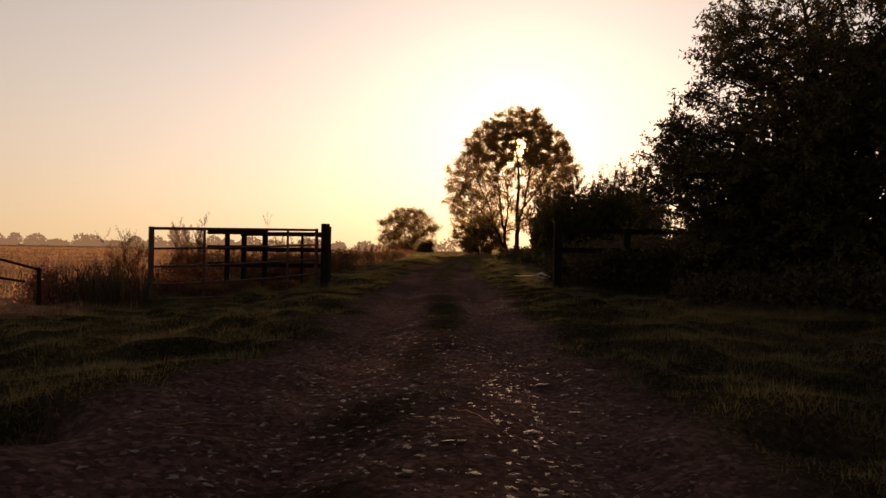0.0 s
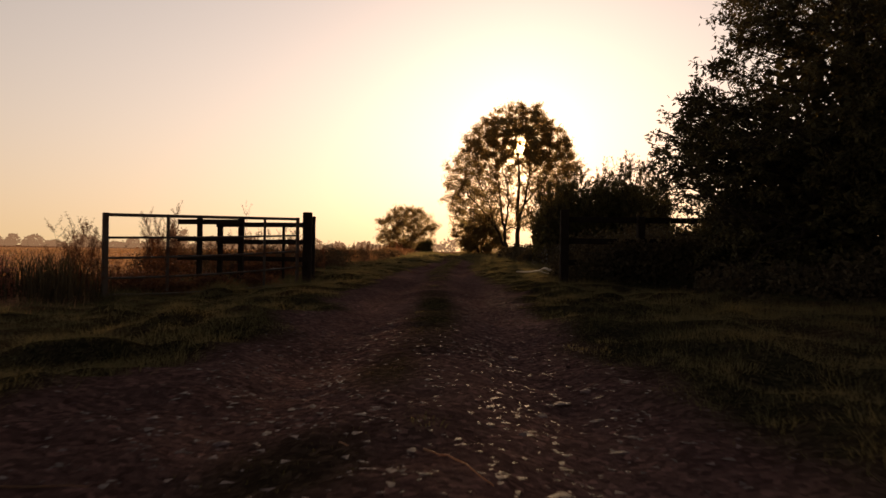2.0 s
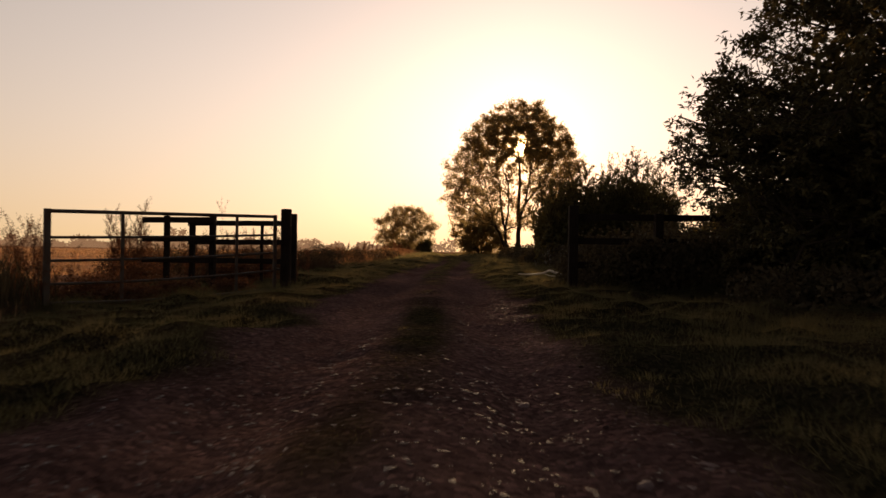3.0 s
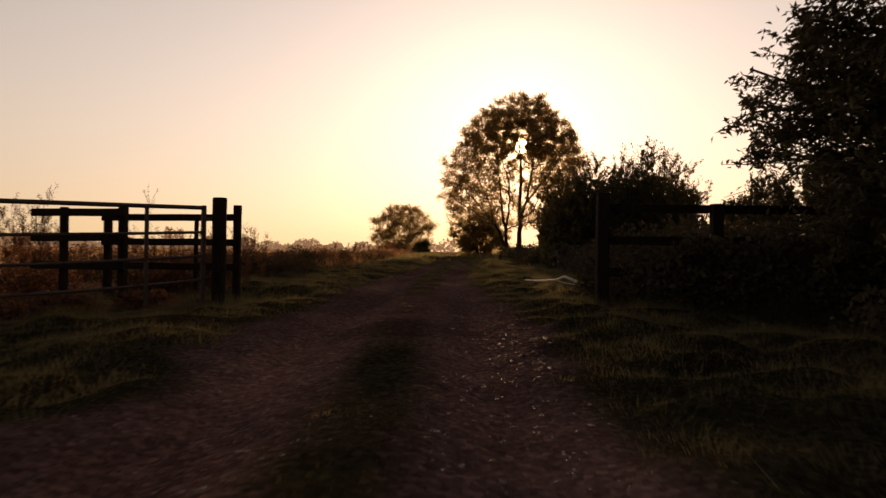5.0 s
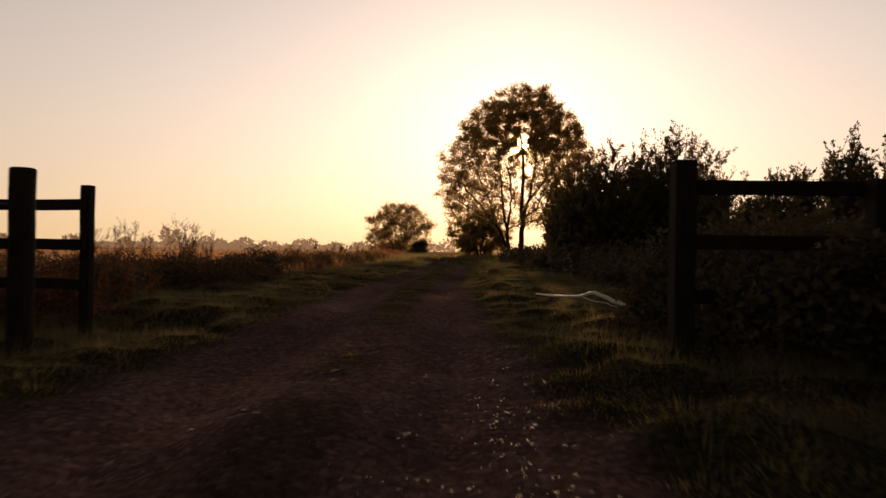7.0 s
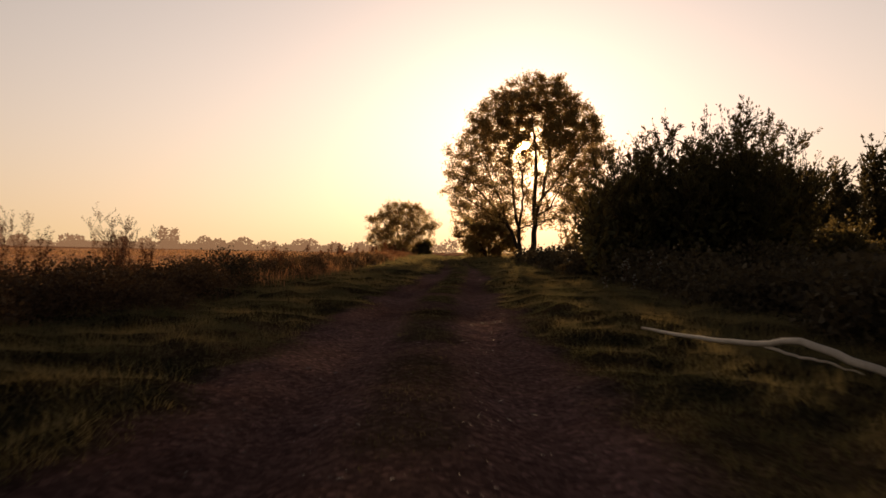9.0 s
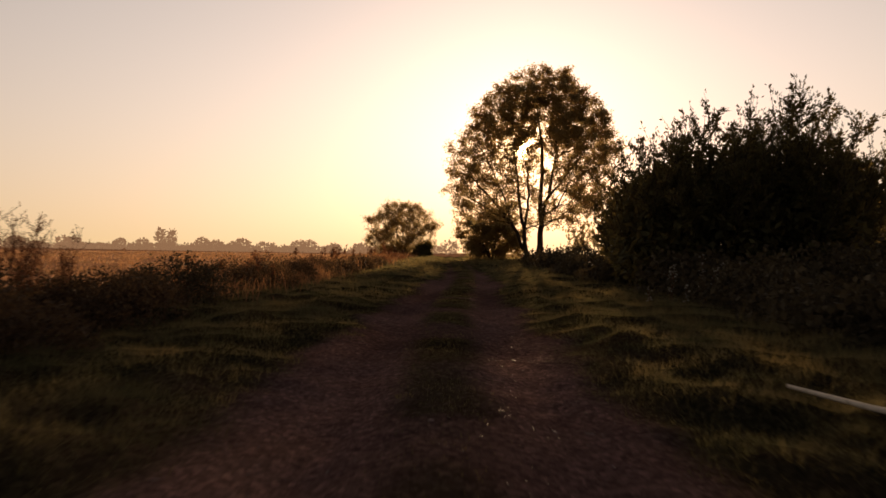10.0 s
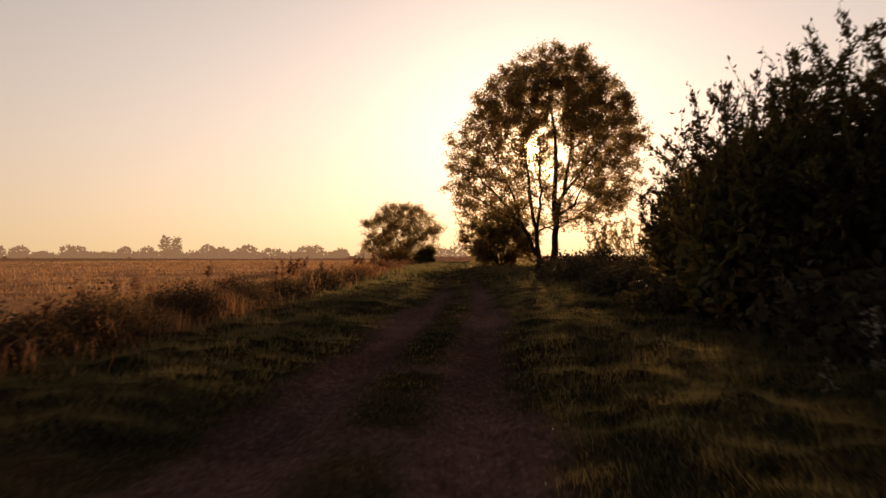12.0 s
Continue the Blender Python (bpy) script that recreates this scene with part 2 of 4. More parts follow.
def earth(name, kinds):
    """Ground: kinds are (colour dark, colour light); the soil, turf and dry field blend by the cover of the mesh."""
    mat, nt, N, L, bsdf = nodes_of(name)
    co = N("ShaderNodeTexCoord")
    fine, mid, big = (noise_tex(N, L, co.outputs["Object"], s, 8, 0.65) for s in (28.0, 4.5, 0.35))
    s = N("ShaderNodeMath")
    s.operation = "MULTIPLY_ADD"
    s.inputs[1].default_value = 0.5
    L(fine, s.inputs[0])
    h = N("ShaderNodeMath")
    h.operation = "MULTIPLY"
    h.inputs[1].default_value = 0.5
    L(mid, h.inputs[0])
    L(h.outputs[0], s.inputs[2])
    cols = [ramp(N, L, s.outputs[0], ((0.33, a), (0.68, b))) for a, b in kinds]
    cover = N("ShaderNodeAttribute")
    cover.attribute_name = "cover"
    sep = N("ShaderNodeSeparateColor")
    L(cover.outputs["Color"], sep.inputs[0])
    last = cols[0]
    for i, c in enumerate(cols[1:]):
        edge = N("ShaderNodeMath")
        edge.operation = "MULTIPLY_ADD"
        edge.inputs[1].default_value = 0.7
        edge.inputs[2].default_value = -0.35
        L(big if i else mid, edge.inputs[0])
        sm = N("ShaderNodeMath")
        sm.operation = "ADD"
        sm.use_clamp = True
        L(edge.outputs[0], sm.inputs[0])
        L(sep.outputs[i], sm.inputs[1])
        mx = N("ShaderNodeMix")
        mx.data_type = "RGBA"
        L(sm.outputs[0], mx.inputs[0])
        L(last, mx.inputs[6])
        L(c, mx.inputs[7])
        last = mx.outputs[2]
    # broken stone trodden into the soil: cells of uneven tone
    vor = N("ShaderNodeTexVoronoi")
    vor.inputs["Scale"].default_value = 34.0
    L(co.outputs["Object"], vor.inputs["Vector"])
    tone = N("ShaderNodeSeparateColor")
    L(vor.outputs["Color"], tone.inputs[0])
    shade = ramp(N, L, tone.outputs[0], ((0.0, (0.6, 0.6, 0.6)), (0.65, (1.0, 1.0, 1.0)), (0.9, (1.3, 1.28, 1.27)), (1.0, (1.75, 1.7, 1.68))))
    mul = N("ShaderNodeMix")
    mul.data_type, mul.blend_type = "RGBA", "MULTIPLY"
    mul.inputs[0].default_value = 1.0
    L(last, mul.inputs[6])
    L(shade, mul.inputs[7])
    broad = noise_tex(N, L, co.outputs["Object"], 0.18, 5)
    patches = N("ShaderNodeMix")
    patches.data_type, patches.blend_type = "RGBA", "MULTIPLY"
    patches.inputs[0].default_value = 1.0
    L(mul.outputs[2], patches.inputs[6])
    L(ramp(N, L, broad, ((0.35, (0.62, 0.58, 0.55)), (0.65, (1.3, 1.28, 1.25)))), patches.inputs[7])
    L(patches.outputs[2], bsdf.inputs["Base Color"])
    bsdf.inputs["Roughness"].default_value = 0.9
    bsdf.inputs["Specular IOR Level"].default_value = 0.0
    bump(N, L, bsdf, s.outputs[0], 1.0, 0.05)
    return mat


SOIL, TURF, FIELD = ((0.075, 0.045, 0.043), (0.18, 0.113, 0.107)), ((0.02, 0.019, 0.0105), (0.044, 0.04, 0.023)), ((0.25, 0.12, 0.07), (0.6, 0.35, 0.21))
M_GROUND = earth("ground_earth", (SOIL, TURF, FIELD))
M_LEAF = foliage("leaf_dark_green", (0.05, 0.05, 0.024), (0.12, 0.105, 0.045), (0.15, 0.105, 0.04), 0.6, 0.26)
M_TREE = foliage("leaf_tree", (0.048, 0.041, 0.016), (0.12, 0.098, 0.036), (0.55, 0.435, 0.21), 0.5, 0.68, 0.0, (0.11, (1.0, 0.63, 0.27)))
M_BUSH = foliage("leaf_willow", (0.05, 0.052, 0.022), (0.115, 0.108, 0.044), (0.28, 0.19, 0.06), 0.6, 0.38)
M_BRAMBLE = foliage("leaf_bramble", (0.041, 0.033, 0.02), (0.102, 0.08, 0.047), (0.12, 0.085, 0.04), 0.85, 0.25)
M_GRASS = foliage("grass_green", (0.019, 0.021, 0.012), (0.056, 0.055, 0.03), (0.33, 0.265, 0.115), 0.8, 0.42, 0.5)
M_STRAW = foliage("grass_straw", (0.17, 0.085, 0.048), (0.46, 0.28, 0.165), (0.62, 0.35, 0.18), 0.6, 0.45, 0.45)
M_STRAW2 = foliage("grass_reddish", (0.05, 0.026, 0.017), (0.15, 0.08, 0.05), (0.5, 0.26, 0.12), 0.7, 0.5, 0.4)
M_RED = foliage("leaf_reddish", (0.12, 0.055, 0.045), (0.34, 0.17, 0.13), (0.6, 0.28, 0.19), 0.6, 0.5)
M_WEED = foliage("weed_brown", (0.05, 0.025, 0.014), (0.16, 0.08, 0.045), (0.3, 0.12, 0.05), 0.7, 0.35)
M_HEDGE = foliage("weed_dark_brown", (0.04, 0.026, 0.017), (0.1, 0.064, 0.04), (0.15, 0.09, 0.04), 0.85, 0.3)
M_SILVER = foliage("leaf_silvery", (0.16, 0.15, 0.12), (0.4, 0.37, 0.31), (0.3, 0.26, 0.18), 0.5, 0.3)
M_BARK = grained("bark_grey_brown", (0.03, 0.022, 0.016), (0.09, 0.07, 0.05))
M_WOOD = grained("weathered_wood", (0.014, 0.01, 0.008), (0.042, 0.031, 0.025))
M_PALE = grained("barkless_branch", (0.5, 0.43, 0.34), (0.8, 0.71, 0.59), (3, 3, 3), 0.6, 0.003)


def steel():
    mat, nt, N, L, bsdf = nodes_of("galvanised_rusty_steel")
    co = N("ShaderNodeTexCoord")
    n = noise_tex(N, L, co.outputs["Object"], 7.0)
    L(ramp(N, L, n, ((0.42, (0.085, 0.072, 0.062)), (0.6, (0.075, 0.036, 0.02)))), bsdf.inputs["Base Color"])
    L(ramp(N, L, n, ((0.4, (0.4, 0.4, 0.4)), (0.62, (0.85, 0.85, 0.85)))), bsdf.inputs["Roughness"])
    L(ramp(N, L, n, ((0.42, (0.6, 0.6, 0.6)), (0.55, (0.05, 0.05, 0.05)))), bsdf.inputs["Metallic"])
    bump(N, L, bsdf, n, 0.4, 0.002)
    return mat


def stone_mat(name, single):
    mat, nt, N, L, bsdf = nodes_of(name)
    co, info = N("ShaderNodeTexCoord"), N("ShaderNodeNewGeometry")
    n = noise_tex(N, L, co.outputs["Object"], 30.0)
    if single:
        info = N("ShaderNodeObjectInfo")
    top = 1.25 if single else 1.0
    c = ramp(N, L, info.outputs["Random" if single else "Random Per Island"], ((0.0, (0.06 * top, 0.037 * top, 0.035 * top)), (0.75, (0.1 * top, 0.063 * top, 0.06 * top)), (1.0, (0.14 * top, 0.088 * top, 0.084 * top))))
    L(c, bsdf.inputs["Base Color"])
    bsdf.inputs["Roughness"].default_value = 0.6
    bsdf.inputs["Specular IOR Level"].default_value = 0.15
    bump(N, L, bsdf, n, 0.35, 0.003)
    return mat


def haze_glow_mat(name, base, glow):
    """Far woods: the morning mist's lit haze is put into their material as emission."""
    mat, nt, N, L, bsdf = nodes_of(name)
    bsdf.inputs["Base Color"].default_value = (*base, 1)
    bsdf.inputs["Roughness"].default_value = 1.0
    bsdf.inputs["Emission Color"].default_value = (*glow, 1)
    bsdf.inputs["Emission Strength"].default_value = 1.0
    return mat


M_STEEL, M_STONE, M_GRIT = steel(), stone_mat("track_stone", True), stone_mat("track_grit", False)
# emission stands in for lit mist; the trees themselves give off no light
M_FAR = haze_glow_mat("far_wood_haze_glow", (0.05, 0.04, 0.03), (0.28, 0.145, 0.072))

# ---- ground and track ----
def turf_share(x, y):
    """How much of the ground is grass: the verges, and the strip between the wheel ruts."""
    u = x - track_x(y)
    wob = 0.2 * wave(x, y, 1.3, 11) + 0.12 * wave(x, y, 0.45, 12)
    wide = 1.12 + 0.6 * (1 - smooth(1, 7, y)) * (u < 0) + wob - 0.12 * smooth(18, 30, y) - 0.35 * smooth(33, 50, y)
    strip = 0.24 + 0.12 * smooth(8, 26, y) + 0.08 * smooth(35, 55, y)
    middle = np.exp(-(u / strip) ** 4) * smooth(-1, 15, y + 7 * wave(x, y, 1.6, 13)) * (0.55 + 0.45 * smooth(14, 26, y))
    middle = middle * (0.3 + 0.7 * smooth(-0.4, 0.2, wave(x, y, 0.7, 14) + 0.5 * smooth(20, 32, y)))
    for px, py, rx, ry in ((-0.4, 3.5, 0.28, 0.45), (-0.5, 2.3, 0.3, 0.3), (-0.2, 5.2, 0.2, 0.6), (0.05, 9.0, 0.3, 1.8)):
        middle = middle + 0.8 * np.exp(-(((x - px) / rx) ** 2 + ((y - py) / ry) ** 2) ** 1.5)
    return np.clip(smooth(-0.1, 0.35, np.abs(u) - wide) + middle + 0.45 * smooth(40, 58, y) + smooth(70, 95, y), 0, 1)


def axis(knots):
    """Coordinates between knots: (start, step) ... (end, None)."""
    out = []
    for (a, s), (b, _) in zip(knots, knots[1:]):
        n = max(1, round((b - a) / s))
        out += [a + (b - a) * i / n for i in range(n)]
    return np.array(out + [knots[-1][0]])


def make_ground():
    gx = axis(((-2500, 400), (-500, 60), (-140, 10), (-40, 2.0), (-14, 0.5), (-6, 0.17), (-4.4, 0.085), (-2.1, 0.06), (2.1, 0.085), (4.4, 0.17), (6, 0.5), (14, 2.0), (40, 10), (140, 60), (500, 400), (2500, None)))
    gy = axis(((-1500, 300), (-300, 40), (-60, 6), (-6, 0.4), (0.4, 0.075), (22, 0.13), (36, 0.3), (60, 0.8), (110, 4), (200, 20), (500, 200), (3500, None)))
    X, Y = np.meshgrid(gx, gy, indexing="ij")
    Z = ground_z(X, Y)
    nx, ny = X.shape
    i, j = np.meshgrid(np.arange(nx - 1), np.arange(ny - 1), indexing="ij")
    f = np.stack([i * ny + j, (i + 1) * ny + j, (i + 1) * ny + j + 1, i * ny + j + 1], -1).reshape(-1, 4)
    me = mesh_of("ground", np.stack([X, Y, Z], -1).reshape(-1, 3), f, M_GROUND, True)
    u = X - track_x(Y)
    turf = turf_share(X, Y)
    field = smooth(4.6, 6.5, -u) * smooth(9, 14, Y + 0.6 * (-u)) + smooth(30, 60, u) + smooth(105, 130, Y)
    col = np.stack([turf, np.clip(field, 0, 1), 0 * turf, 0 * turf + 1], -1).reshape(-1, 4)
    at = me.color_attributes.new("cover", "FLOAT_COLOR", "POINT")
    at.data.foreach_set("color", col.astype(np.float32).ravel())
    return tagged(new("ground", me), "dirt track with grass verges and dry fields", "ground", kind="structure")


make_ground()


def make_grass():
    rng = np.random.default_rng(11)
    pieces = []
    # verges and middle strip, close to the track
    for n, y0, y1, x0, x1, h, w in ((380000, -0.5, 17, -6.2, 5.6, 0.06, 0.0036), (300000, 15, 31, -4.6, 4.6, 0.065, 0.004), (150000, 28, 50, -5.2, 6.0, 0.085, 0.0085), (60000, 46, 104, -8, 9, 0.14, 0.022)):
        x, y = rng.uniform(x0, x1, n), rng.uniform(y0, y1, n)
        keep = rng.random(n) < smooth(x0, x0 + 1.2, x) * smooth(-x1, -x1 + 1.2, -x) * smooth(y0 - 0.5, y0 + 2, y) * smooth(-y1, -y1 + 3, -y) * turf_share(x, y) * (0.35 + 0.65 * smooth(-0.5, 0.5, wave(x, y, 0.5, 21)))
        x, y = x[keep], y[keep]
        u = x - track_x(y)
        tall = 0.45 + 0.4 * smooth(8, 30, y) + 0.5 * smooth(0.9, 2.2, np.abs(u)) + 0.9 * smooth(0.0, 0.8, wave(x, y, 0.3, 9)) * smooth(0.9, 1.6, np.abs(u))
        tall = tall * (0.75 + 0.25 * smooth(0.6, 1.3, np.abs(u)))
        height = h * tall * rng.uniform(0.5, 1.5, len(x))
        pieces.append(blades(rng, x, y, ground_z(x, y) - 0.01, height, w, 1.25))
    # tufts that stand out of the sward, their blades fanning outwards
    for n, per, y0, y1, h, w in ((2000, 28, 0.5, 16, 0.1, 0.0036), (2000, 26, 15, 31, 0.1, 0.0038), (1700, 18, 29, 50, 0.14, 0.008), (1000, 12, 46, 90, 0.26, 0.024)):
        tx, ty = rng.uniform(-5.6, 6.0, n), rng.uniform(y0, y1, n)
        tu = np.abs(tx - track_x(ty))
        ok = (rng.random(n) < turf_share(tx, ty)) & ((tu > 1.0) | (rng.random(n) < 0.15))
        tx, ty, tu = tx[ok], ty[ok], tu[ok]
        size = rng.uniform(0.4, 1.2, len(tx)) * (0.45 + 0.55 * smooth(0.8, 1.8, tu))
        tx, ty, size = np.repeat(tx, per), np.repeat(ty, per), np.repeat(size, per)
        a, q = rng.uniform(0, 2 * np.pi, len(tx)), np.sqrt(rng.random(len(tx)))
        r = 0.14 * size * q
        x, y = tx + r * np.cos(a), ty + r * np.sin(a)
        v, f = blades(rng, x, y, ground_z(x, y) - 0.01, h * size * rng.uniform(0.6, 1.1, len(x)), w, 0.25, True)
        lean = np.stack([np.cos(a), np.sin(a), -0.35 * q], 1) * (h * size * q * 0.75)[:, None]
        v = v.reshape(-1, 5, 3)
        v[:, 4] += lean
        v[:, 2:4] += 0.35 * lean[:, None]
        pieces.append((v.reshape(-1, 3), f))
    v, f = join(pieces)
    tagged(new("grass", mesh_of("grass", v, f, M_GRASS)), "short damp green grass on the track verges", "grass", kind="stuff")
    # straw of the field
    pieces = []
    for n, y0, y1, x0, x1, h, w in ((90000, 9, 60, -30, -4.6, 0.22, 0.012), (60000, 50, 170, -110, -5, 0.3, 0.06)):
        x, y = rng.uniform(x0, x1, n), rng.uniform(y0, y1, n)
        keep = rng.random(n) < 0.25 + 0.75 * smooth(-0.2, 0.6, wave(x, y, 2.5, 23))
        x, y = x[keep], y[keep]
        pieces.append(blades(rng, x, y, ground_z(x, y) - 0.02, h * rng.uniform(0.3, 1.2, len(x)), w, 0.8))
    v, f = join(pieces)
    tagged(new("dry_grass", mesh_of("dry_grass", v, f, M_STRAW)), "dry straw-coloured meadow grass of the open field", "grass", kind="stuff")


make_grass()


# ---- trees and bushes ----
def bend_path(rng, a, b, n=7, wob=0.08, sag=0.0):
    a, b = np.asarray(a, float), np.asarray(b, float)
    t = np.linspace(0, 1, n)[:, None]
    L = np.linalg.norm(b - a)
    p = a + (b - a) * t + np.array([[0, 0, 1.0]]) * sag * L * (t - t * t)
    k = rng.normal(size=(n, 3)) * wob * L * 0.5
    k[0] = k[-1] = 0
    return p + k


def tree(name, at, trunks, clumps, leaf, n_leaf, material, label, category, seed, limb=0.09, twig=10, spray=0.5, fuzz=0.24, core=None):
    """trunks: polylines with radii from the foot; clumps: (centre, radii, share) of the crown, all from the foot."""
    rng = np.random.default_rng(seed)
    root = thing(name, at, label, category)
    tips = []
    for pts, radii in trunks:
        v, f = tubes([(np.array(pts, float), np.array(radii, float))], 10)
        part("trunk", mesh_of("trunk", v, f, M_BARK, True), root)
        p = np.array(pts, float)
        t = np.linspace(0, 1, 40)
        k = np.linspace(0, 1, len(p))
        tips.append(np.stack([np.interp(t, k, p[:, i]) for i in range(3)], 1))
    nodes = np.concatenate(tips)
    twigs, lv = [], []
    total = sum(c[2] for c in clumps)
    for centre, radii, share in clumps:
        centre, radii = np.array(centre, float), np.array(radii, float)
        cost = np.linalg.norm((nodes - centre) * np.array([1, 1, 0.8]), axis=1) + 3.0 * (nodes[:, 2] > centre[2] - 0.25 * np.linalg.norm(nodes[:, :2] - centre[:2], axis=1) - 0.4)
        start = nodes[np.argmin(cost)]
        path = bend_path(rng, start, centre, 7, 0.07, 0.12)
        r0 = limb * (0.35 + 0.65 * min(1.0, np.linalg.norm(centre - start) / 4))
        v, f = tubes([(path, np.linspace(r0, r0 * 0.35, 7))], 7)
        part("branch", mesh_of("branch", v, f, M_BARK, True), root)
        nt = max(4, int(twig * share))
        ends = rng.normal(size=(nt, 3))
        ends /= np.linalg.norm(ends, axis=1)[:, None]
        ends *= rng.uniform(0.45, 1.05, nt)[:, None]
        ends = centre + ends * radii
        paths = []
        for e in ends:
            s = path[rng.integers(3, 7)]
            tw = bend_path(rng, s, e, 5, 0.1, 0.1)
            twigs.append((tw, np.linspace(r0 * 0.3, 0.004, 5)))
            paths.append(tw)
        nl = int(n_leaf * share / total)
        which = rng.integers(0, nt, nl)
        paths = np.array(paths)[which]
        t = rng.uniform(0.3, 1.0, nl) ** 0.7 * 3.999
        k = t.astype(int)
        w = (t - k)[:, None]
        row = np.arange(nl)
        on = paths[row, k] * (1 - w) + paths[row, k + 1] * w + rng.normal(size=(nl, 3)) * 0.35 * leaf[0]
        ball = ends[which] + rng.normal(size=(nl, 3)) * radii.mean() * fuzz * rng.uniform(0.3, 1.1, (nl, 1))
        lv.append(np.where(rng.random((nl, 1)) < spray, on, ball))
    v, f = tubes(twigs, 3)
    tagged(part("twig", mesh_of("twig", v, f, M_BARK), root), kind="stuff")
    c = np.concatenate(lv)
    v, f = leaves(rng, c, leaf[0], leaf[1], np.array([0, 0, -0.25]))
    if core:
        # the close-grown inside: a ball of larger old leaves
        mid, radii, n = core
        d = rng.normal(size=(n, 3))
        d *= (rng.uniform(0.3, 1.0, n) ** 0.5 / np.linalg.norm(d, axis=1))[:, None]
        d = d * np.array(radii) * (1 + 0.12 * wave(d[:, 0] * 3, d[:, 2] * 3, 1.0, seed))[:, None] + np.array(mid)
        v, f = join([(v, f), leaves(rng, d[d[:, 2] > 0.05], leaf[0] * 2.0, leaf[1] * 3.0)])
    part("crown", mesh_of("crown", v, f, material), root)
    return root


def ball(name, at, radii, high, n, clumps, leaf, material, label, category, seed, stems=5, spray=0.7, fuzz=0.3, twig=12, size=0.3):
    """A rounded bush: leafy clumps over a hemisphere down to the ground, a few stems inside."""
    rng = np.random.default_rng(seed)
    rx, ry, rz = radii
    cl = []
    while len(cl) < clumps:
        d = rng.normal(size=3)
        d /= np.linalg.norm(d)
        c = d * rng.uniform(0.25, 1.0) ** 0.45 * np.array([rx, ry, rz]) * 0.82 + np.array([0, 0, high])
        if c[2] < 0.25:
            continue
        s = rng.uniform(0.6, 1.1)
        k = size * (rx + rz) / 2
        cl.append((tuple(c), (k * s, k * s, k * 1.15 * s), s))
    trunks = []
    for i in range(stems):
        a = 2 * np.pi * i / stems + rng.normal() * 0.3
        e = np.array([math.cos(a) * rx * 0.45, math.sin(a) * ry * 0.45, high + rz * 0.45])
        trunks.append((bend_path(rng, (0.15 * math.cos(a), 0.15 * math.sin(a), -0.1), e, 6, 0.05), np.linspace(0.012 * (rx + rz), 0.01, 6)))
    return tree(name, at, trunks, cl, leaf, n, material, label, category, seed + 1, limb=0.008 * (rx + rz), twig=twig, spray=spray, fuzz=fuzz)


def shoots(name, at, stems, height, radius, leaf, per, material, label, category, seed, flare=0.75, leaf_from=0.25, radii=(0.03, 0.004), side=4, drop=0.5, core=0):
    """A bush of upright shoots that rise from one stool, leaves along them."""
    rng = np.random.default_rng(seed)
    root = thing(name, at, label, category)
    paths, cs, ds = [], [], []
    for _ in range(stems):
        a, q = rng.uniform(0, 2 * np.pi), math.sqrt(rng.random())
        h = height * (1 - drop * q ** 2.2) * rng.uniform(0.82, 1.06)
        foot = np.array([math.cos(a) * radius[0], math.sin(a) * radius[1], 0]) * q * (1 - flare)
        top = np.array([math.cos(a) * radius[0] * q, math.sin(a) * radius[1] * q, h])
        k = np.linspace(0, 1, 8)[:, None]
        bow = foot + (top - foot) * np.concatenate([k ** 0.75, k ** 0.75, k], 1) + rng.normal(size=(8, 3)) * 0.025 * height * k
        paths.append((bow, np.linspace(radii[0] * rng.uniform(0.6, 1.2), radii[1], 8)))
        side_paths = [bow]
        for _ in range(side):
            s = rng.uniform(0.3, 0.97)
            i = int(s * 7)
            d = rng.normal(size=3)
            d[2] = abs(d[2]) + 0.8
            d /= np.linalg.norm(d)
            e = bow[i] + d * height * rng.uniform(0.07, 0.15)
            sp = bend_path(rng, bow[i], e, 5, 0.06)
            paths.append((sp, np.linspace(radii[0] * 0.35, radii[1] * 0.8, 5)))
            side_paths.append(sp)
        for sp in side_paths:
            m = per // (1 + side)
            t = np.clip(rng.uniform(leaf_from if sp is bow else 0.15, 1.06, m), 0, 1) * (len(sp) - 1.001)
            i = t.astype(int)
            w = (t - i)[:, None]
            c = sp[i] * (1 - w) + sp[i + 1] * w
            d = sp[np.minimum(i + 1, len(sp) - 1)] - sp[i]
            d /= np.linalg.norm(d, axis=1)[:, None] + 1e-9
            cs.append(c + rng.normal(size=c.shape) * 0.02 * (1 + height * 0.15))
            ds.append(d)
    v, f = tubes(paths, 3)
    tagged(part("stem", mesh_of("stem", v, f, M_BARK), root), kind="stuff")
    v, f = leaves(rng, np.concatenate(cs), leaf[0], leaf[1], np.concatenate(ds) * 0.9, 0.4)
    if core:
        # the close-grown inside of the bush
        d = rng.normal(size=(core, 3))
        d *= (rng.random(core) ** 0.33 / np.linalg.norm(d, axis=1))[:, None]
        d = d * np.array([radius[0] * 0.68, radius[1] * 0.75, height * 0.4]) * (1 + 0.15 * wave(d[:, 0] * 4, d[:, 2] * 4, 1.0, seed))[:, None] + np.array([0, 0, height * 0.34])
        v, f = join([(v, f), leaves(rng, d[d[:, 2] > 0.05], leaf[0] * 2.2, leaf[1] * 3.0)])
    part("crown", mesh_of("crown", v, f, material), root)
    return root


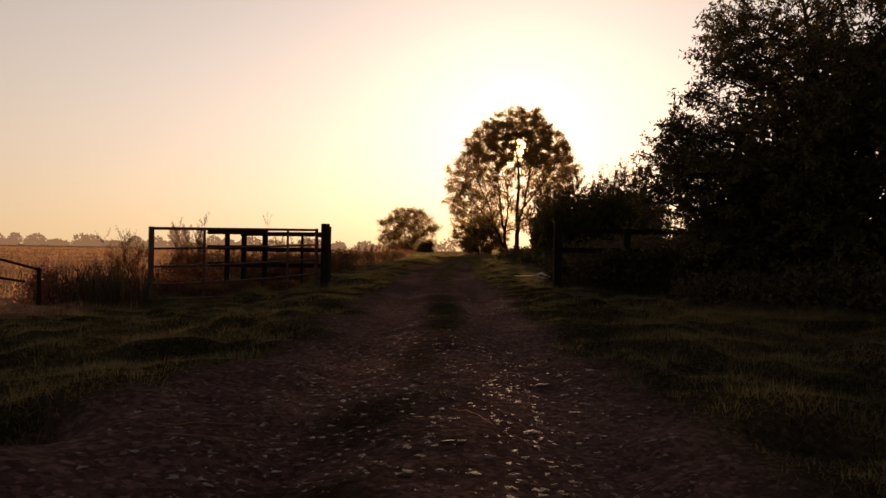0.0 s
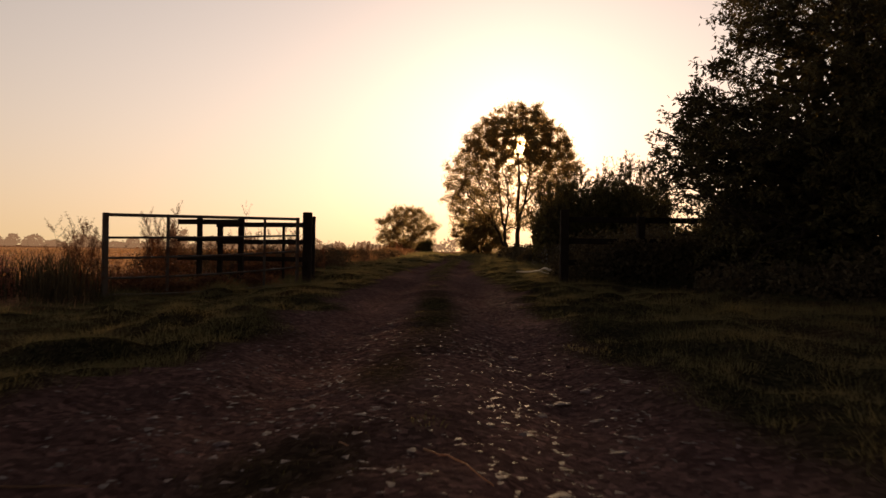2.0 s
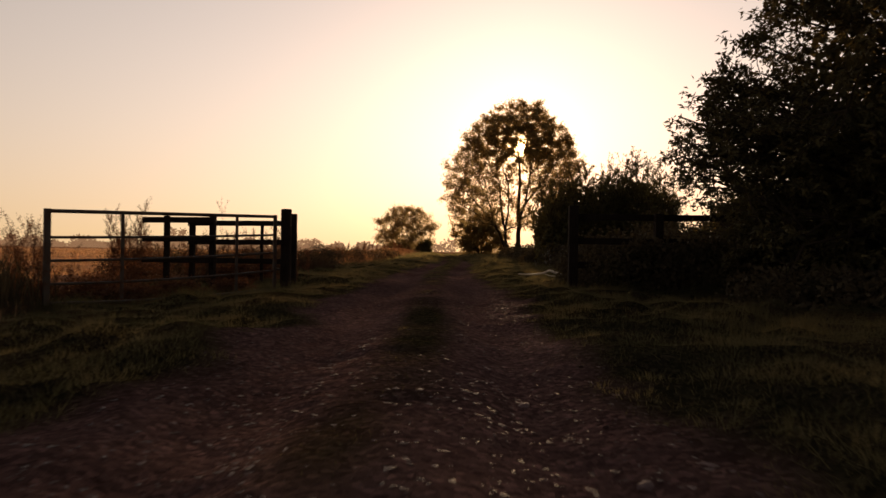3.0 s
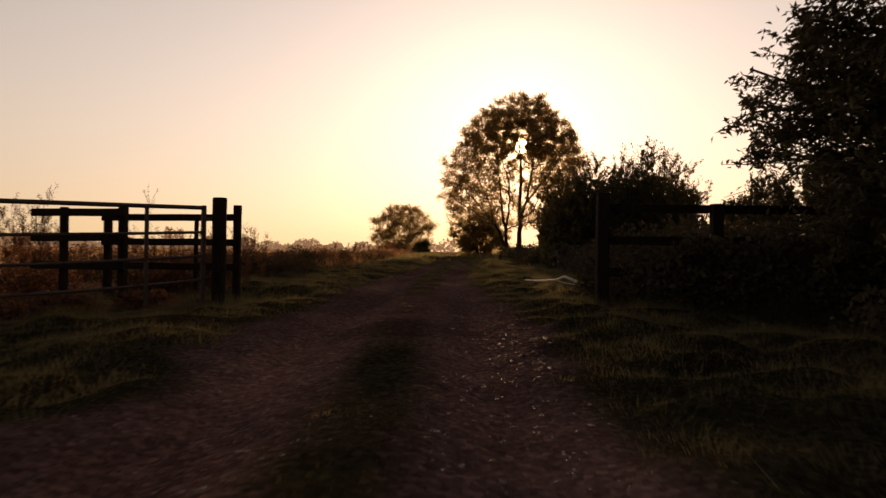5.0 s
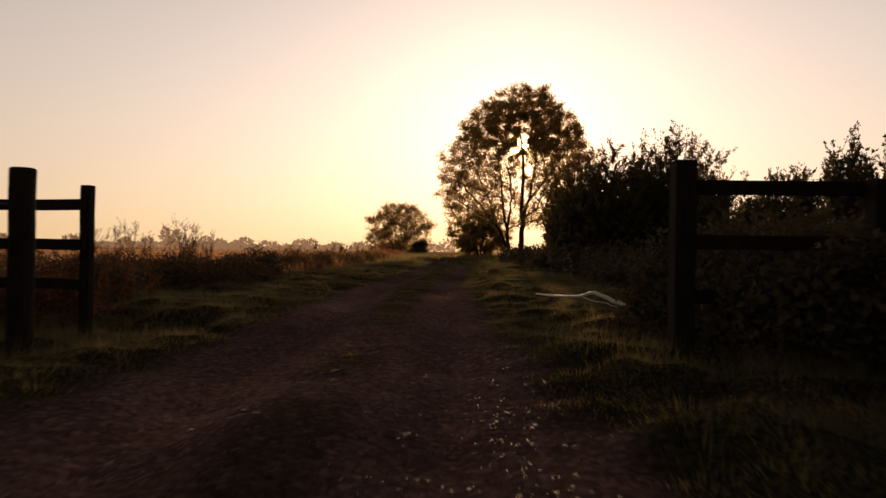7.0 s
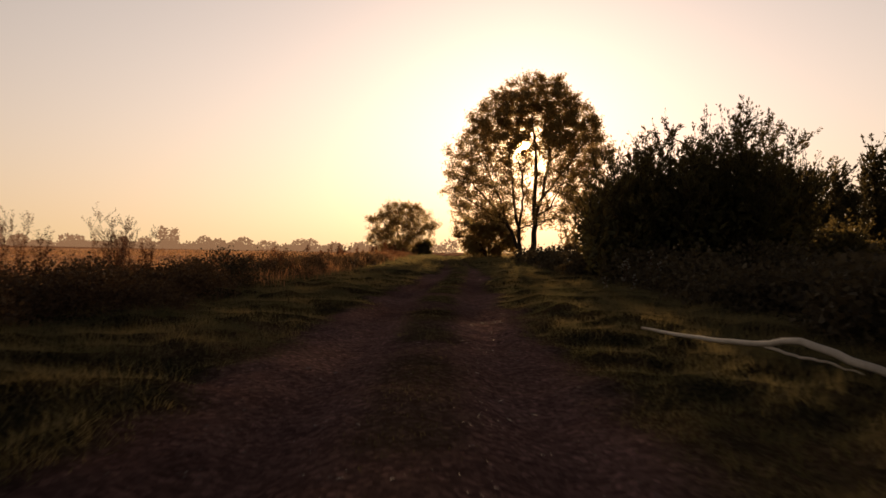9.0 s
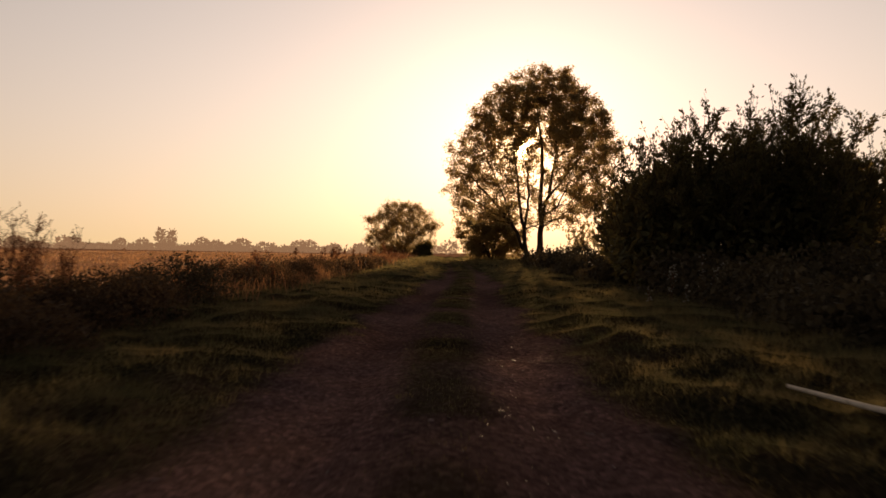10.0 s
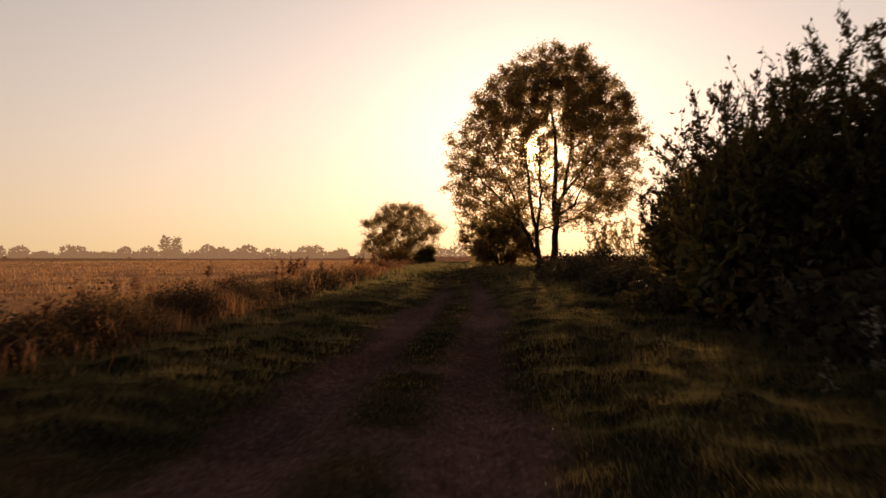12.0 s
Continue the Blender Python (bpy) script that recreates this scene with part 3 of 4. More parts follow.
def mound(name, at, radii, n, leaf, material, label, category, seed, stems=25, lumps=9):
    """A low dense thicket: several lumps, leaves in a thick uneven shell, arching canes."""
    rng = np.random.default_rng(seed)
    root = thing(name, at, label, category)
    radii = np.array(radii, float)
    cs = []
    for k in range(lumps):
        a, q = rng.uniform(0, 2 * np.pi), math.sqrt(rng.random()) * 0.65
        c0 = np.array([math.cos(a) * q * radii[0], math.sin(a) * q * radii[1], 0])
        r = radii * rng.uniform(0.4, 0.62) * np.array([1, 1, 1.95 * (1 - 0.5 * q)])
        m = n // lumps
        if k < 2:
            c0, r = np.zeros(3), radii * np.array([0.85, 0.85, 0.82])
        d = rng.normal(size=(m, 3))
        d[:, 2] = np.abs(d[:, 2])
        d /= np.linalg.norm(d, axis=1)[:, None]
        shell = rng.uniform(0.35, 1.0, m) ** 0.5 + rng.normal(size=m) * 0.05
        cs.append(c0 + d * r * shell[:, None])
    c = np.concatenate(cs)
    paths = []
    for _ in range(stems):
        i, j = rng.integers(0, len(c), 2)
        a = c[i] * np.array([0.7, 0.7, 0])
        b = c[j] * 1.06
        paths.append((bend_path(rng, a, b, 7, 0.05, 0.5), np.linspace(0.009, 0.003, 7)))
    v, f = tubes(paths, 3)
    tagged(part("stem", mesh_of("stem", v, f, M_BARK), root), kind="stuff")
    v, f = leaves(rng, c, leaf[0], leaf[1], np.array([0, 0, 0.15]))
    tagged(part("foliage", mesh_of("foliage", v, f, material), root), kind="stuff")
    return root


def gz(x, y):
    return float(ground_z(x, y))


def branched_crown(root, rng, trunks, centres, size, dense, leaf, material, keep=None, tip=0.011, per=70, twigs=6):
    """A crown grown outwards: each leaf cluster hangs on the nearest limb below it, and limbs thicken with what they bear."""
    nodes, owner, where = [], [], []
    paths, parent = [], []
    for k, (pts, _) in enumerate(trunks):
        p = np.array(pts, float)
        q = np.linspace(0, len(p) - 1, 26)
        p = np.stack([np.interp(q, np.arange(len(p)), p[:, i]) for i in range(3)], 1)
        paths.append(p)
        parent.append(-1)
        for i in range(8, 26):
            nodes.append(p[i])
            owner.append(k)
            where.append(i)
    foot = np.mean([p[0] for p in paths], 0)
    order = np.argsort(np.min(np.linalg.norm(centres[:, None] - np.array(nodes)[None], axis=2), 1) + 0.12 * np.linalg.norm(centres - foot, axis=1))
    for j in order:
        c = centres[j]
        n = np.array(nodes)
        flat = np.linalg.norm(n[:, :2] - c[:2], axis=1)
        cost = np.linalg.norm(n - c, axis=1) + 2.2 * np.maximum(0, n[:, 2] - c[2] + 0.35 * flat)
        m = int(np.argmin(cost))
        p = bend_path(rng, n[m], c, 7, 0.05, 0.1)
        paths.append(p)
        parent.append(owner[m])
        for i in range(2, 7):
            nodes.append(p[i])
            owner.append(len(paths) - 1)
            where.append(i)
    load = np.ones(len(paths))
    for k in range(len(paths) - 1, len(trunks) - 1, -1):
        load[parent[k]] += load[k]
    fine, lv = [], []
    for k in range(len(trunks), len(paths)):
        r = tip * load[k] ** 0.5
        tube = (paths[k], np.linspace(r, max(tip * 0.6, r * 0.45), 7))
        if load[k] >= 5:
            v, f = tubes([tube], 7)
            part("branch", mesh_of("branch", v, f, M_BARK, True), root)
        else:
            fine.append(tube)
    for p, j in zip(paths[len(trunks):], order):
        c, s = centres[j], size[j]
        d = rng.normal(size=(twigs, 3))
        d[:, 2] = d[:, 2] * 0.7 + 0.15
        d *= (rng.uniform(0.5, 1.1, twigs) / np.linalg.norm(d, axis=1))[:, None]
        for e in c + d * s:
            tw = bend_path(rng, p[rng.integers(4, 7)], e, 4, 0.08, 0.12)
            fine.append((tw, np.linspace(tip * 0.55, tip * 0.25, 4)))
            m = max(1, int(per * dense[j] / twigs))
            t = rng.uniform(0.25, 1.0, m) * 2.999
            i = t.astype(int)
            w = (t - i)[:, None]
            lv.append(tw[i] * (1 - w) + tw[i + 1] * w + rng.normal(size=(m, 3)) * s * 0.17)
    v, f = tubes(fine, 3)
    tagged(part("twig", mesh_of("twig", v, f, M_BARK), root), kind="stuff")
    c = np.concatenate(lv)
    if keep is not None:
        c = c[keep(c)]
    v, f = leaves(rng, c, leaf[0], leaf[1], np.array([0, 0, -0.25]))
    part("crown", mesh_of("crown", v, f, material), root)


def make_main_tree():
    """The tall tree beside the track: a domed crown, airy low down, with a hole that lets the low sun through."""
    at = (7.5, 69.0, gz(7.5, 69.0))
    rng = np.random.default_rng(5)
    root = thing("tree", at, "tall broad tree with forked trunk against the sun", "tree")
    trunks = [
        ([(0, 0, -0.2), (0.05, 0, 1.2), (0.1, 0.1, 3.5), (0.15, 0.2, 6.5), (0.1, 0.1, 9.5), (-0.5, 0, 13.2)], (0.32, 0.24, 0.2, 0.15, 0.1, 0.03)),
        ([(0.1, 0.1, 3.2), (0.75, 0.3, 5.2), (1.2, 0.4, 8), (1.3, 0.2, 11.8)], (0.16, 0.13, 0.09, 0.03)),
        ([(0.2, 0.1, 4.4), (1.6, -0.5, 6.4), (3.0, -0.8, 8.2), (4.0, -0.9, 10.0)], (0.11, 0.09, 0.07, 0.03)),
        ([(-1.2, -0.8, -0.2), (-1.2, -0.8, 1.2), (-1.5, -0.9, 3.2), (-1.9, -0.8, 6.0), (-2.4, -0.6, 10.2)], (0.19, 0.16, 0.13, 0.09, 0.025)),
        ([(-1.35, -0.9, 0.9), (-2.3, -1.2, 2.9), (-3.6, -1.2, 4.5), (-5.6, -1.0, 6.6)], (0.15, 0.12, 0.09, 0.03)),
        ([(-1.35, -0.6, 1.8), (-1.0, -0.4, 4.0), (-0.9, 0, 6.6), (-1.6, 0.3, 8.8)], (0.12, 0.1, 0.08, 0.03)),
        ([(-2.2, -1.1, 2.7), (-2.9, -0.3, 5.0), (-3.9, 0.2, 7.4), (-5.0, 0.4, 9.6)], (0.09, 0.08, 0.06, 0.02)),
    ]
    for pts, radii in trunks:
        p, q = np.array(pts, float), np.linspace(0, len(pts) - 1, 15)
        p = np.stack([np.interp(q, np.arange(len(pts)), p[:, i]) for i in range(3)], 1)
        p[2:-1] += rng.normal(size=(12, 3)) * 0.05
        v, f = tubes([(p, np.interp(q, np.arange(len(pts)), radii))], 10)
        part("trunk", mesh_of("trunk", v, f, M_BARK, True), root)
    z_k = (3.2, 4.2, 5.6, 7.2, 9.0, 11.2, 13.2, 14.6)
    left, right = (-5.8, -7.0, -7.7, -8.1, -7.7, -6.2, -4.2, -2.2), (3.2, 5.0, 5.9, 6.1, 6.5, 5.7, 4.1, 2.1)
    cs, size, dense = [], [], []
    tries = 0
    while len(cs) < 640 and tries < 40000:
        tries += 1
        z = rng.uniform(3.0, 14.9)
        l, r = np.interp(z, z_k, left), np.interp(z, z_k, right)
        l, r = l - 0.35 * wave(z, 0.0, 1.1, 71), r + 0.35 * wave(z, 5.0, 1.1, 72)
        mid, half = (l + r) / 2, (r - l) / 2 - 0.35
        a, q = rng.uniform(0, 2 * np.pi), rng.random() ** 0.42
        x, y = mid + math.cos(a) * q * half, math.sin(a) * q * half * 0.8
        # open space between the stems low down, thin growth in the lower crown
        if z < 6.6 and -3.4 + 0.5 * (z - 3.2) < x < 2.4 and rng.random() < 0.5:
            continue
        if z < 8.6 and q < 0.62 and rng.random() < 0.6:
            continue
        if any((x - c[0]) ** 2 + (y - c[1]) ** 2 + (z - c[2]) ** 2 < 0.62 for c in cs):
            continue
        cs.append((x, y, z))
        size.append(rng.uniform(0.55, 0.95))
        dense.append((1.1 + 1.3 * smooth(8.8, 11.5, z) + 0.35 * (x > 1.0) + 0.35 * (x > 2.6 and z < 9)) * (1.1 if x < -2.6 and z < 9 else 1.0) * (0.75 if abs(x) < 2.6 and z < 8.5 else 1.0) * rng.uniform(0.55, 1.3))

    def keep(p):
        # the hole follows the sun's way through the crown; it narrows downwards
        s = -(p[:, 1] / SUN_WAY.y)
        x, z = p[:, 0] + s * SUN_WAY.x, p[:, 2] + s * SUN_WAY.z
        cx = np.interp(z, (8.3, 9.0, 9.9, 11.5), (-1.65, -1.35, -0.05, 0.35))
        wide = np.interp(z, (7.9, 8.4, 9.6, 11.6, 12.1), (0.0, 0.27, 0.48, 0.62, 0.0)) * (1 + 0.35 * wave(x, z, 0.5, 31))
        return (np.abs(x - cx) > wide) | (rng.random(len(p)) < 0.25)

    branched_crown(root, rng, trunks, np.array(cs), np.array(size), np.array(dense), (0.17, 0.095), M_TREE, keep, 0.012, 120, 7)


make_main_tree()


def make_big_bush():
    at = (8.2, 12.4, gz(8.2, 12.4))
    rng = np.random.default_rng(8)
    clumps = []
    while len(clumps) < 200:
        d = rng.normal(size=3)
        d /= np.linalg.norm(d)
        q = rng.uniform(0.15, 1.0) ** 0.4
        if len(clumps) % 3 == 0:
            d[0], q = -abs(d[0]), rng.uniform(0.85, 1.02)
        c = d * q * np.array([4.3, 3.0, 4.25]) + np.array([0, 0, 1.9])
        if c[2] < 0.3 or (c[0] > 1.5 and rng.random() < 0.6) or (c[2] < 1.35 and c[0] < -3.6):
            continue
        s = rng.uniform(0.55, 0.95)
        clumps.append((tuple(c), (1.1 * s, 1.1 * s, 1.15 * s), s))
    for c in ((-4.25, 1.0, 2.3), (-4.3, 1.0, 2.8), (-4.1, 0.9, 1.9), (-3.8, 0.8, 2.2), (-3.7, 0.6, 1.8), (-3.8, 0.5, 2.8), (-3.8, 0.8, 3.2), (-3.75, 0.0, 3.7), (-3.5, -0.3, 4.2), (-4.0, 0.2, 3.1), (-3.2, 0.1, 4.7), (-4.2, 0.1, 2.4)):
        clumps.append((c, (0.4, 0.4, 0.5), 0.5))
    for c in ((-3.5, 0.3, 1.2), (-3.5, 0.6, 1.7), (-3.4, 0.7, 0.9), (-3.0, 0.2, 1.0), (-3.2, 0.9, 1.4), (-2.9, 0.4, 1.9), (-3.6, 0.5, 2.3)):
        clumps.append((c, (0.6, 0.6, 0.6), 1.0))
    trunks = [([(0.3 * i, 0.1 * i * (-1) ** i, -0.1), (0.5 * i, 0.25 * i * (-1) ** i, 1.5), (0.85 * i, 0.4 * i * (-1) ** i, 3.4), (1.1 * i, 0.5 * i * (-1) ** i, 5.2)], (0.1, 0.08, 0.055, 0.02)) for i in (-2, -1, 0, 1, 2)]
    tree("tree", at, trunks, clumps, (0.098, 0.037), 95000, M_LEAF, "large dense dark leafy bush beside the gateway", "tree", 9, limb=0.04, twig=17, spray=1.0, fuzz=0.2, core=((0.5, 0.2, 1.9), (3.4, 2.4, 3.3), 24000))


make_big_bush()


def ground_at(x, y, dz=0.0):
    return (x, y, gz(x, y) + dz)


def make_lone_bush():
    """The lone rounded bush far ahead: many slender stems, feathery and open to the light."""
    rng = np.random.default_rng(34)
    root = thing("bush", ground_at(-4.9, 93.0), "round feathery lone bush at the end of the track", "bush")
    trunks = []
    for i in range(9):
        a = 2 * np.pi * i / 9 + rng.normal() * 0.25
        e = np.array([math.cos(a) * 2.6, math.sin(a) * 2.0, rng.uniform(3.6, 5.2)])
        p = bend_path(rng, (0.3 * math.cos(a), 0.3 * math.sin(a), -0.1), e, 7, 0.05)
        trunks.append((p, np.linspace(0.08, 0.02, 7)))
        v, f = tubes([trunks[-1]], 7)
        part("trunk", mesh_of("trunk", v, f, M_BARK, True), root)
    cs = []
    while len(cs) < 330:
        z = rng.uniform(0.25, 6.0)
        half = 4.15 * math.sqrt(max(0.04, 1 - ((z - 2.7) / 3.5) ** 2)) * (1 + 0.12 * wave(z * 2, 0.0, 1.0, 77))
        a, q = rng.uniform(0, 2 * np.pi), rng.random() ** 0.4
        c = np.array([math.cos(a) * q * half, math.sin(a) * q * half * 0.8, z])
        if not cs or np.min(np.linalg.norm(np.array(cs) - c, axis=1)) > 0.36:
            cs.append(c)
    n = len(cs)
    branched_crown(root, rng, trunks, np.array(cs), rng.uniform(0.55, 0.95, n), rng.uniform(0.7, 1.3, n), (0.19, 0.065), M_TREE, None, 0.012, 130, 5)


# willow scrub along the right of the track, and the lone bushes far ahead
WILLOW = "tall dense willow bush with upright shoots"
for i, (x, y, n, h, rx, ry, per) in enumerate(((5.6, 33.6, 80, 4.3, 1.8, 2.6, 260), (7.1, 33.2, 110, 4.9, 2.4, 2.6, 300), (8.8, 33.0, 110, 5.2, 2.1, 2.4, 300), (10.1, 33.8, 60, 4.1, 1.2, 1.8, 260), (6.3, 38.0, 60, 3.7, 1.8, 2.0, 260), (13.2, 36.0, 50, 2.3, 1.8, 2.0, 200))):
    shoots("bush", ground_at(x, y), n, h, (rx, ry), (0.105, 0.042), per, M_BUSH, WILLOW, "bush", 21 + i, leaf_from=0.02, side=5, drop=0.38, core=4200)["group"] = "willow bushes beside the track"
make_lone_bush()
ball("bush", ground_at(-2.3, 90.5), (1.5, 1.2, 1.3), 0.7, 5000, 26, (0.16, 0.09), M_BUSH, "small dark bush at the foot of the lone bush", "bush", 33)
ball("bush", ground_at(4.3, 76.0), (3.5, 2.8, 3.0), 1.9, 34000, 80, (0.18, 0.095), M_TREE, "dense rounded bush beside the tall tree", "bush", 35)
shoots("sapling", ground_at(10.6, 66.0), 16, 4.6, (1.7, 1.4), (0.16, 0.08), 130, M_TREE, "thin sparse sapling beside the tall tree", "tree", 38, leaf_from=0.3)
shoots("sapling", ground_at(13.6, 70.0), 22, 5.0, (2.4, 1.8), (0.16, 0.08), 130, M_TREE, "thin sparse sapling beside the tall tree", "tree", 39, leaf_from=0.25)
shoots("bush", ground_at(27.7, 62.0), 150, 7.7, (3.0, 2.4), (0.2, 0.095), 280, M_LEAF, "distant bush behind the roadside fence", "bush", 36, leaf_from=0.05)
shoots("bush", ground_at(25.3, 62.8), 110, 5.4, (2.3, 2.0), (0.2, 0.095), 280, M_LEAF, "distant bush behind the roadside fence", "bush", 41, leaf_from=0.03)
for i, (x, y, h, r) in enumerate(((34.8, 66.0, 11.2, 2.5), (40.5, 68.0, 11.8, 3.0))):
    shoots("tree", ground_at(x, y), 70, h, (r, r), (0.3, 0.14), 240, M_LEAF, "tall distant tree behind the hedge", "tree", 37 + 50 * i, leaf_from=0.42, radii=(0.12, 0.01))

# low thickets on the right
BR = "dark bramble thicket among the roadside grass"
right = [(3.7, 15.2, 1.3, 0.9, 1.2), (5.2, 15.1, 1.4, 1.0, 1.3), (7.2, 15.4, 1.6, 1.2, 1.45), (4.6, 17.5, 1.4, 1.4, 1.1), (5.2, 20.5, 1.5, 1.8, 1.0), (5.0, 23.8, 1.3, 1.8, 0.9),
         (5.2, 27.5, 1.4, 2.0, 1.1), (5.6, 31.0, 1.4, 1.8, 1.3), (8.0, 29.5, 2.2, 1.8, 1.6), (11.0, 28.5, 2.2, 1.8, 1.7), (7.5, 25.0, 2.0, 2.2, 1.2), (8.0, 20.0, 2.4, 2.4, 1.3),
         (5.0, 36, 1.4, 2.4, 1.0), (5.4, 42, 1.5, 3.0, 1.1), (5.8, 49, 1.7, 3.2, 1.1), (6.4, 57, 2.2, 3.2, 1.2), (9.5, 62, 2.6, 2.5, 1.6), (12.5, 58, 2.8, 2.5, 2.2), (10.5, 48, 2.6, 3, 2.0),
         (4.5, 16.2, 0.9, 0.7, 1.45), (3.9, 15.7, 0.9, 0.6, 1.32), (3.6, 13.85, 0.8, 0.4, 1.05), (5.0, 13.5, 1.0, 0.6, 1.15), (5.7, 13.6, 1.0, 0.6, 1.4), (4.4, 13.8, 0.8, 0.4, 1.05), (6.6, 13.2, 1.0, 0.8, 1.0), (4.7, 10.6, 1.0, 1.1, 0.7), (6.2, 9.6, 1.4, 1.0, 0.95), (8.3, 10.0, 1.7, 1.4, 1.6),
         (3.15, 14.0, 0.65, 0.55, 0.95), (3.9, 14.0, 0.75, 0.6, 1.05), (4.7, 14.0, 0.8, 0.6, 1.1), (5.6, 14.1, 0.9, 0.7, 1.15), (6.6, 14.2, 0.9, 0.8, 1.2), (3.2, 14.9, 0.7, 0.6, 1.0), (4.2, 14.9, 0.9, 0.6, 1.08), (5.0, 17.6, 1.3, 1.2, 1.45), (6.8, 17.8, 1.5, 1.3, 1.6), (8.8, 18.2, 1.7, 1.4, 1.75), (7.6, 21.5, 2.0, 1.6, 1.9), (3.5, 16.1, 1.0, 0.8, 1.5), (4.4, 15.6, 1.0, 0.7, 1.35), (5.4, 16.2, 1.2, 0.9, 1.5), (6.6, 16.4, 1.3, 1.0, 1.6), (5.6, 19.2, 1.5, 1.2, 1.75)]
for i, (x, y, rx, ry, h) in enumerate(right):
    near = y < 30
    small = y < 16.5
    mound("bramble", ground_at(x, y, -0.05), (rx, ry, h), 5000 if small else (3200 if near else 1900), (0.08 if small else (0.105 if near else 0.15), 0.055 if small else (0.08 if near else 0.12)), M_BRAMBLE, BR, "bramble", 100 + i)["group"] = "brambles along the track"
EDGE = "low dark weeds at the field edge"
left = [(-4.2, 27.0, 1.05, 1.3, 1.0), (-4.5, 29.6, 1.1, 1.5, 0.85), (-4.1, 31.8, 1.0, 1.6, 0.8), (-4.2, 34.4, 0.95, 1.7, 0.8), (-3.9, 37.2, 0.95, 1.9, 0.78), (-3.8, 40.4, 1.0, 2.2, 0.75), (-3.6, 44, 1.0, 2.5, 0.75), (-3.5, 48, 1.0, 2.6, 0.7), (-3.6, 52.5, 1.0, 3.0, 0.7), (-3.8, 58, 1.1, 3.4, 0.7), (-4.0, 65, 1.2, 4.0, 0.75),
        (-3.9, 21.6, 1.0, 1.3, 0.75), (-3.95, 24.1, 1.0, 1.3, 0.82), (-4.3, 19.3, 0.9, 1.1, 0.65), (-5.2, 25.0, 1.1, 1.3, 0.7), (-5.0, 22.8, 1.2, 1.4, 0.72), (-4.9, 20.4, 1.2, 1.5, 0.66), (-4.5, 18.2, 1.0, 1.2, 0.55), (-4.1, 25.2, 0.9, 1.1, 0.72), (-4.35, 23.4, 0.8, 1.0, 0.6), (-6.6, 18.4, 1.2, 1.4, 0.8), (-6.6, 21.0, 1.2, 1.4, 0.85), (-3.9, 16.8, 1.0, 0.8, 0.6), (-5.6, 15.6, 0.9, 0.9, 0.75),
        (-4.7, 12.9, 0.6, 0.5, 0.42), (-4.0, 13.5, 0.6, 0.5, 0.4), (-3.4, 14.3, 0.6, 0.5, 0.42), (-5.3, 13.4, 0.8, 0.8, 0.5), (-6.2, 12.6, 0.9, 0.8, 0.55), (-7.2, 13.6, 1.0, 1.0, 0.6)]
for i, (x, y, rx, ry, h) in enumerate(left):
    mound("bramble", ground_at(x, y, -0.05), (rx, ry, h), 5500 if 16 < y < 40 else 3200, (0.055, 0.034) if y < 40 else (0.085, 0.05), M_WEED if y < 17 or y > 50 else (M_BRAMBLE if i == 0 else M_HEDGE), "dark rounded bramble mound at the field edge" if i == 0 else EDGE, "bramble", 150 + i, 10, 6)["group"] = "low growth along the field edge"


# ---- weeds ----
def weeds(name, spots, height, per, leaf, label, seed, material=None):
    """Dead flowering stalks with side sprays, standing in one patch."""
    rng = np.random.default_rng(seed)
    x0, y0 = np.mean([s[0] for s in spots]), np.mean([s[1] for s in spots])
    root = thing(name, ground_at(x0, y0), label, "weed")
    at = np.array(root.location)
    paths, cs = [], []
    for x, y, h in spots:
        foot = np.array(ground_at(x, y, -0.02)) - at
        top = foot + np.array([rng.normal() * 0.12, rng.normal() * 0.12, 1]) * h * height
        st = bend_path(rng, foot, top, 8, 0.03)
        paths.append((st, np.linspace(0.006, 0.002, 8)))
        for _ in range(13):
            i = rng.integers(2, 8)
            d = rng.normal(size=3)
            d[2] = abs(d[2]) + 1.6
            d /= np.linalg.norm(d)
            sp = bend_path(rng, st[i], st[i] + d * h * height * rng.uniform(0.12, 0.3), 4, 0.05)
            paths.append((sp, np.linspace(0.003, 0.0015, 4)))
            t = rng.uniform(0.2, 1, per) * 2.99
            k = t.astype(int)
            w = (t - k)[:, None]
            cs.append(sp[k] * (1 - w) + sp[k + 1] * w + rng.normal(size=(per, 3)) * 0.012)
    v, f = tubes(paths, 3)
    tagged(part("stalk", mesh_of("stalk", v, f, M_WEED), root), kind="stuff")
    v, f = leaves(rng, np.concatenate(cs), leaf[0], leaf[1], np.array([0, 0, 0.5]))
    tagged(part("seed_head", mesh_of("seed_head", v, f, material or M_WEED), root), kind="stuff")
    return root


def patch(rng, x, y, rx, ry, n, lo=0.6, hi=1.0):
    spots = []
    for _ in range(n):
        a, q = rng.uniform(0, 2 * np.pi), math.sqrt(rng.random())
        spots.append((x + rx * q * math.cos(a), y + ry * q * math.sin(a), rng.uniform(lo, hi) * (1 - 0.25 * q * q)))
    return spots


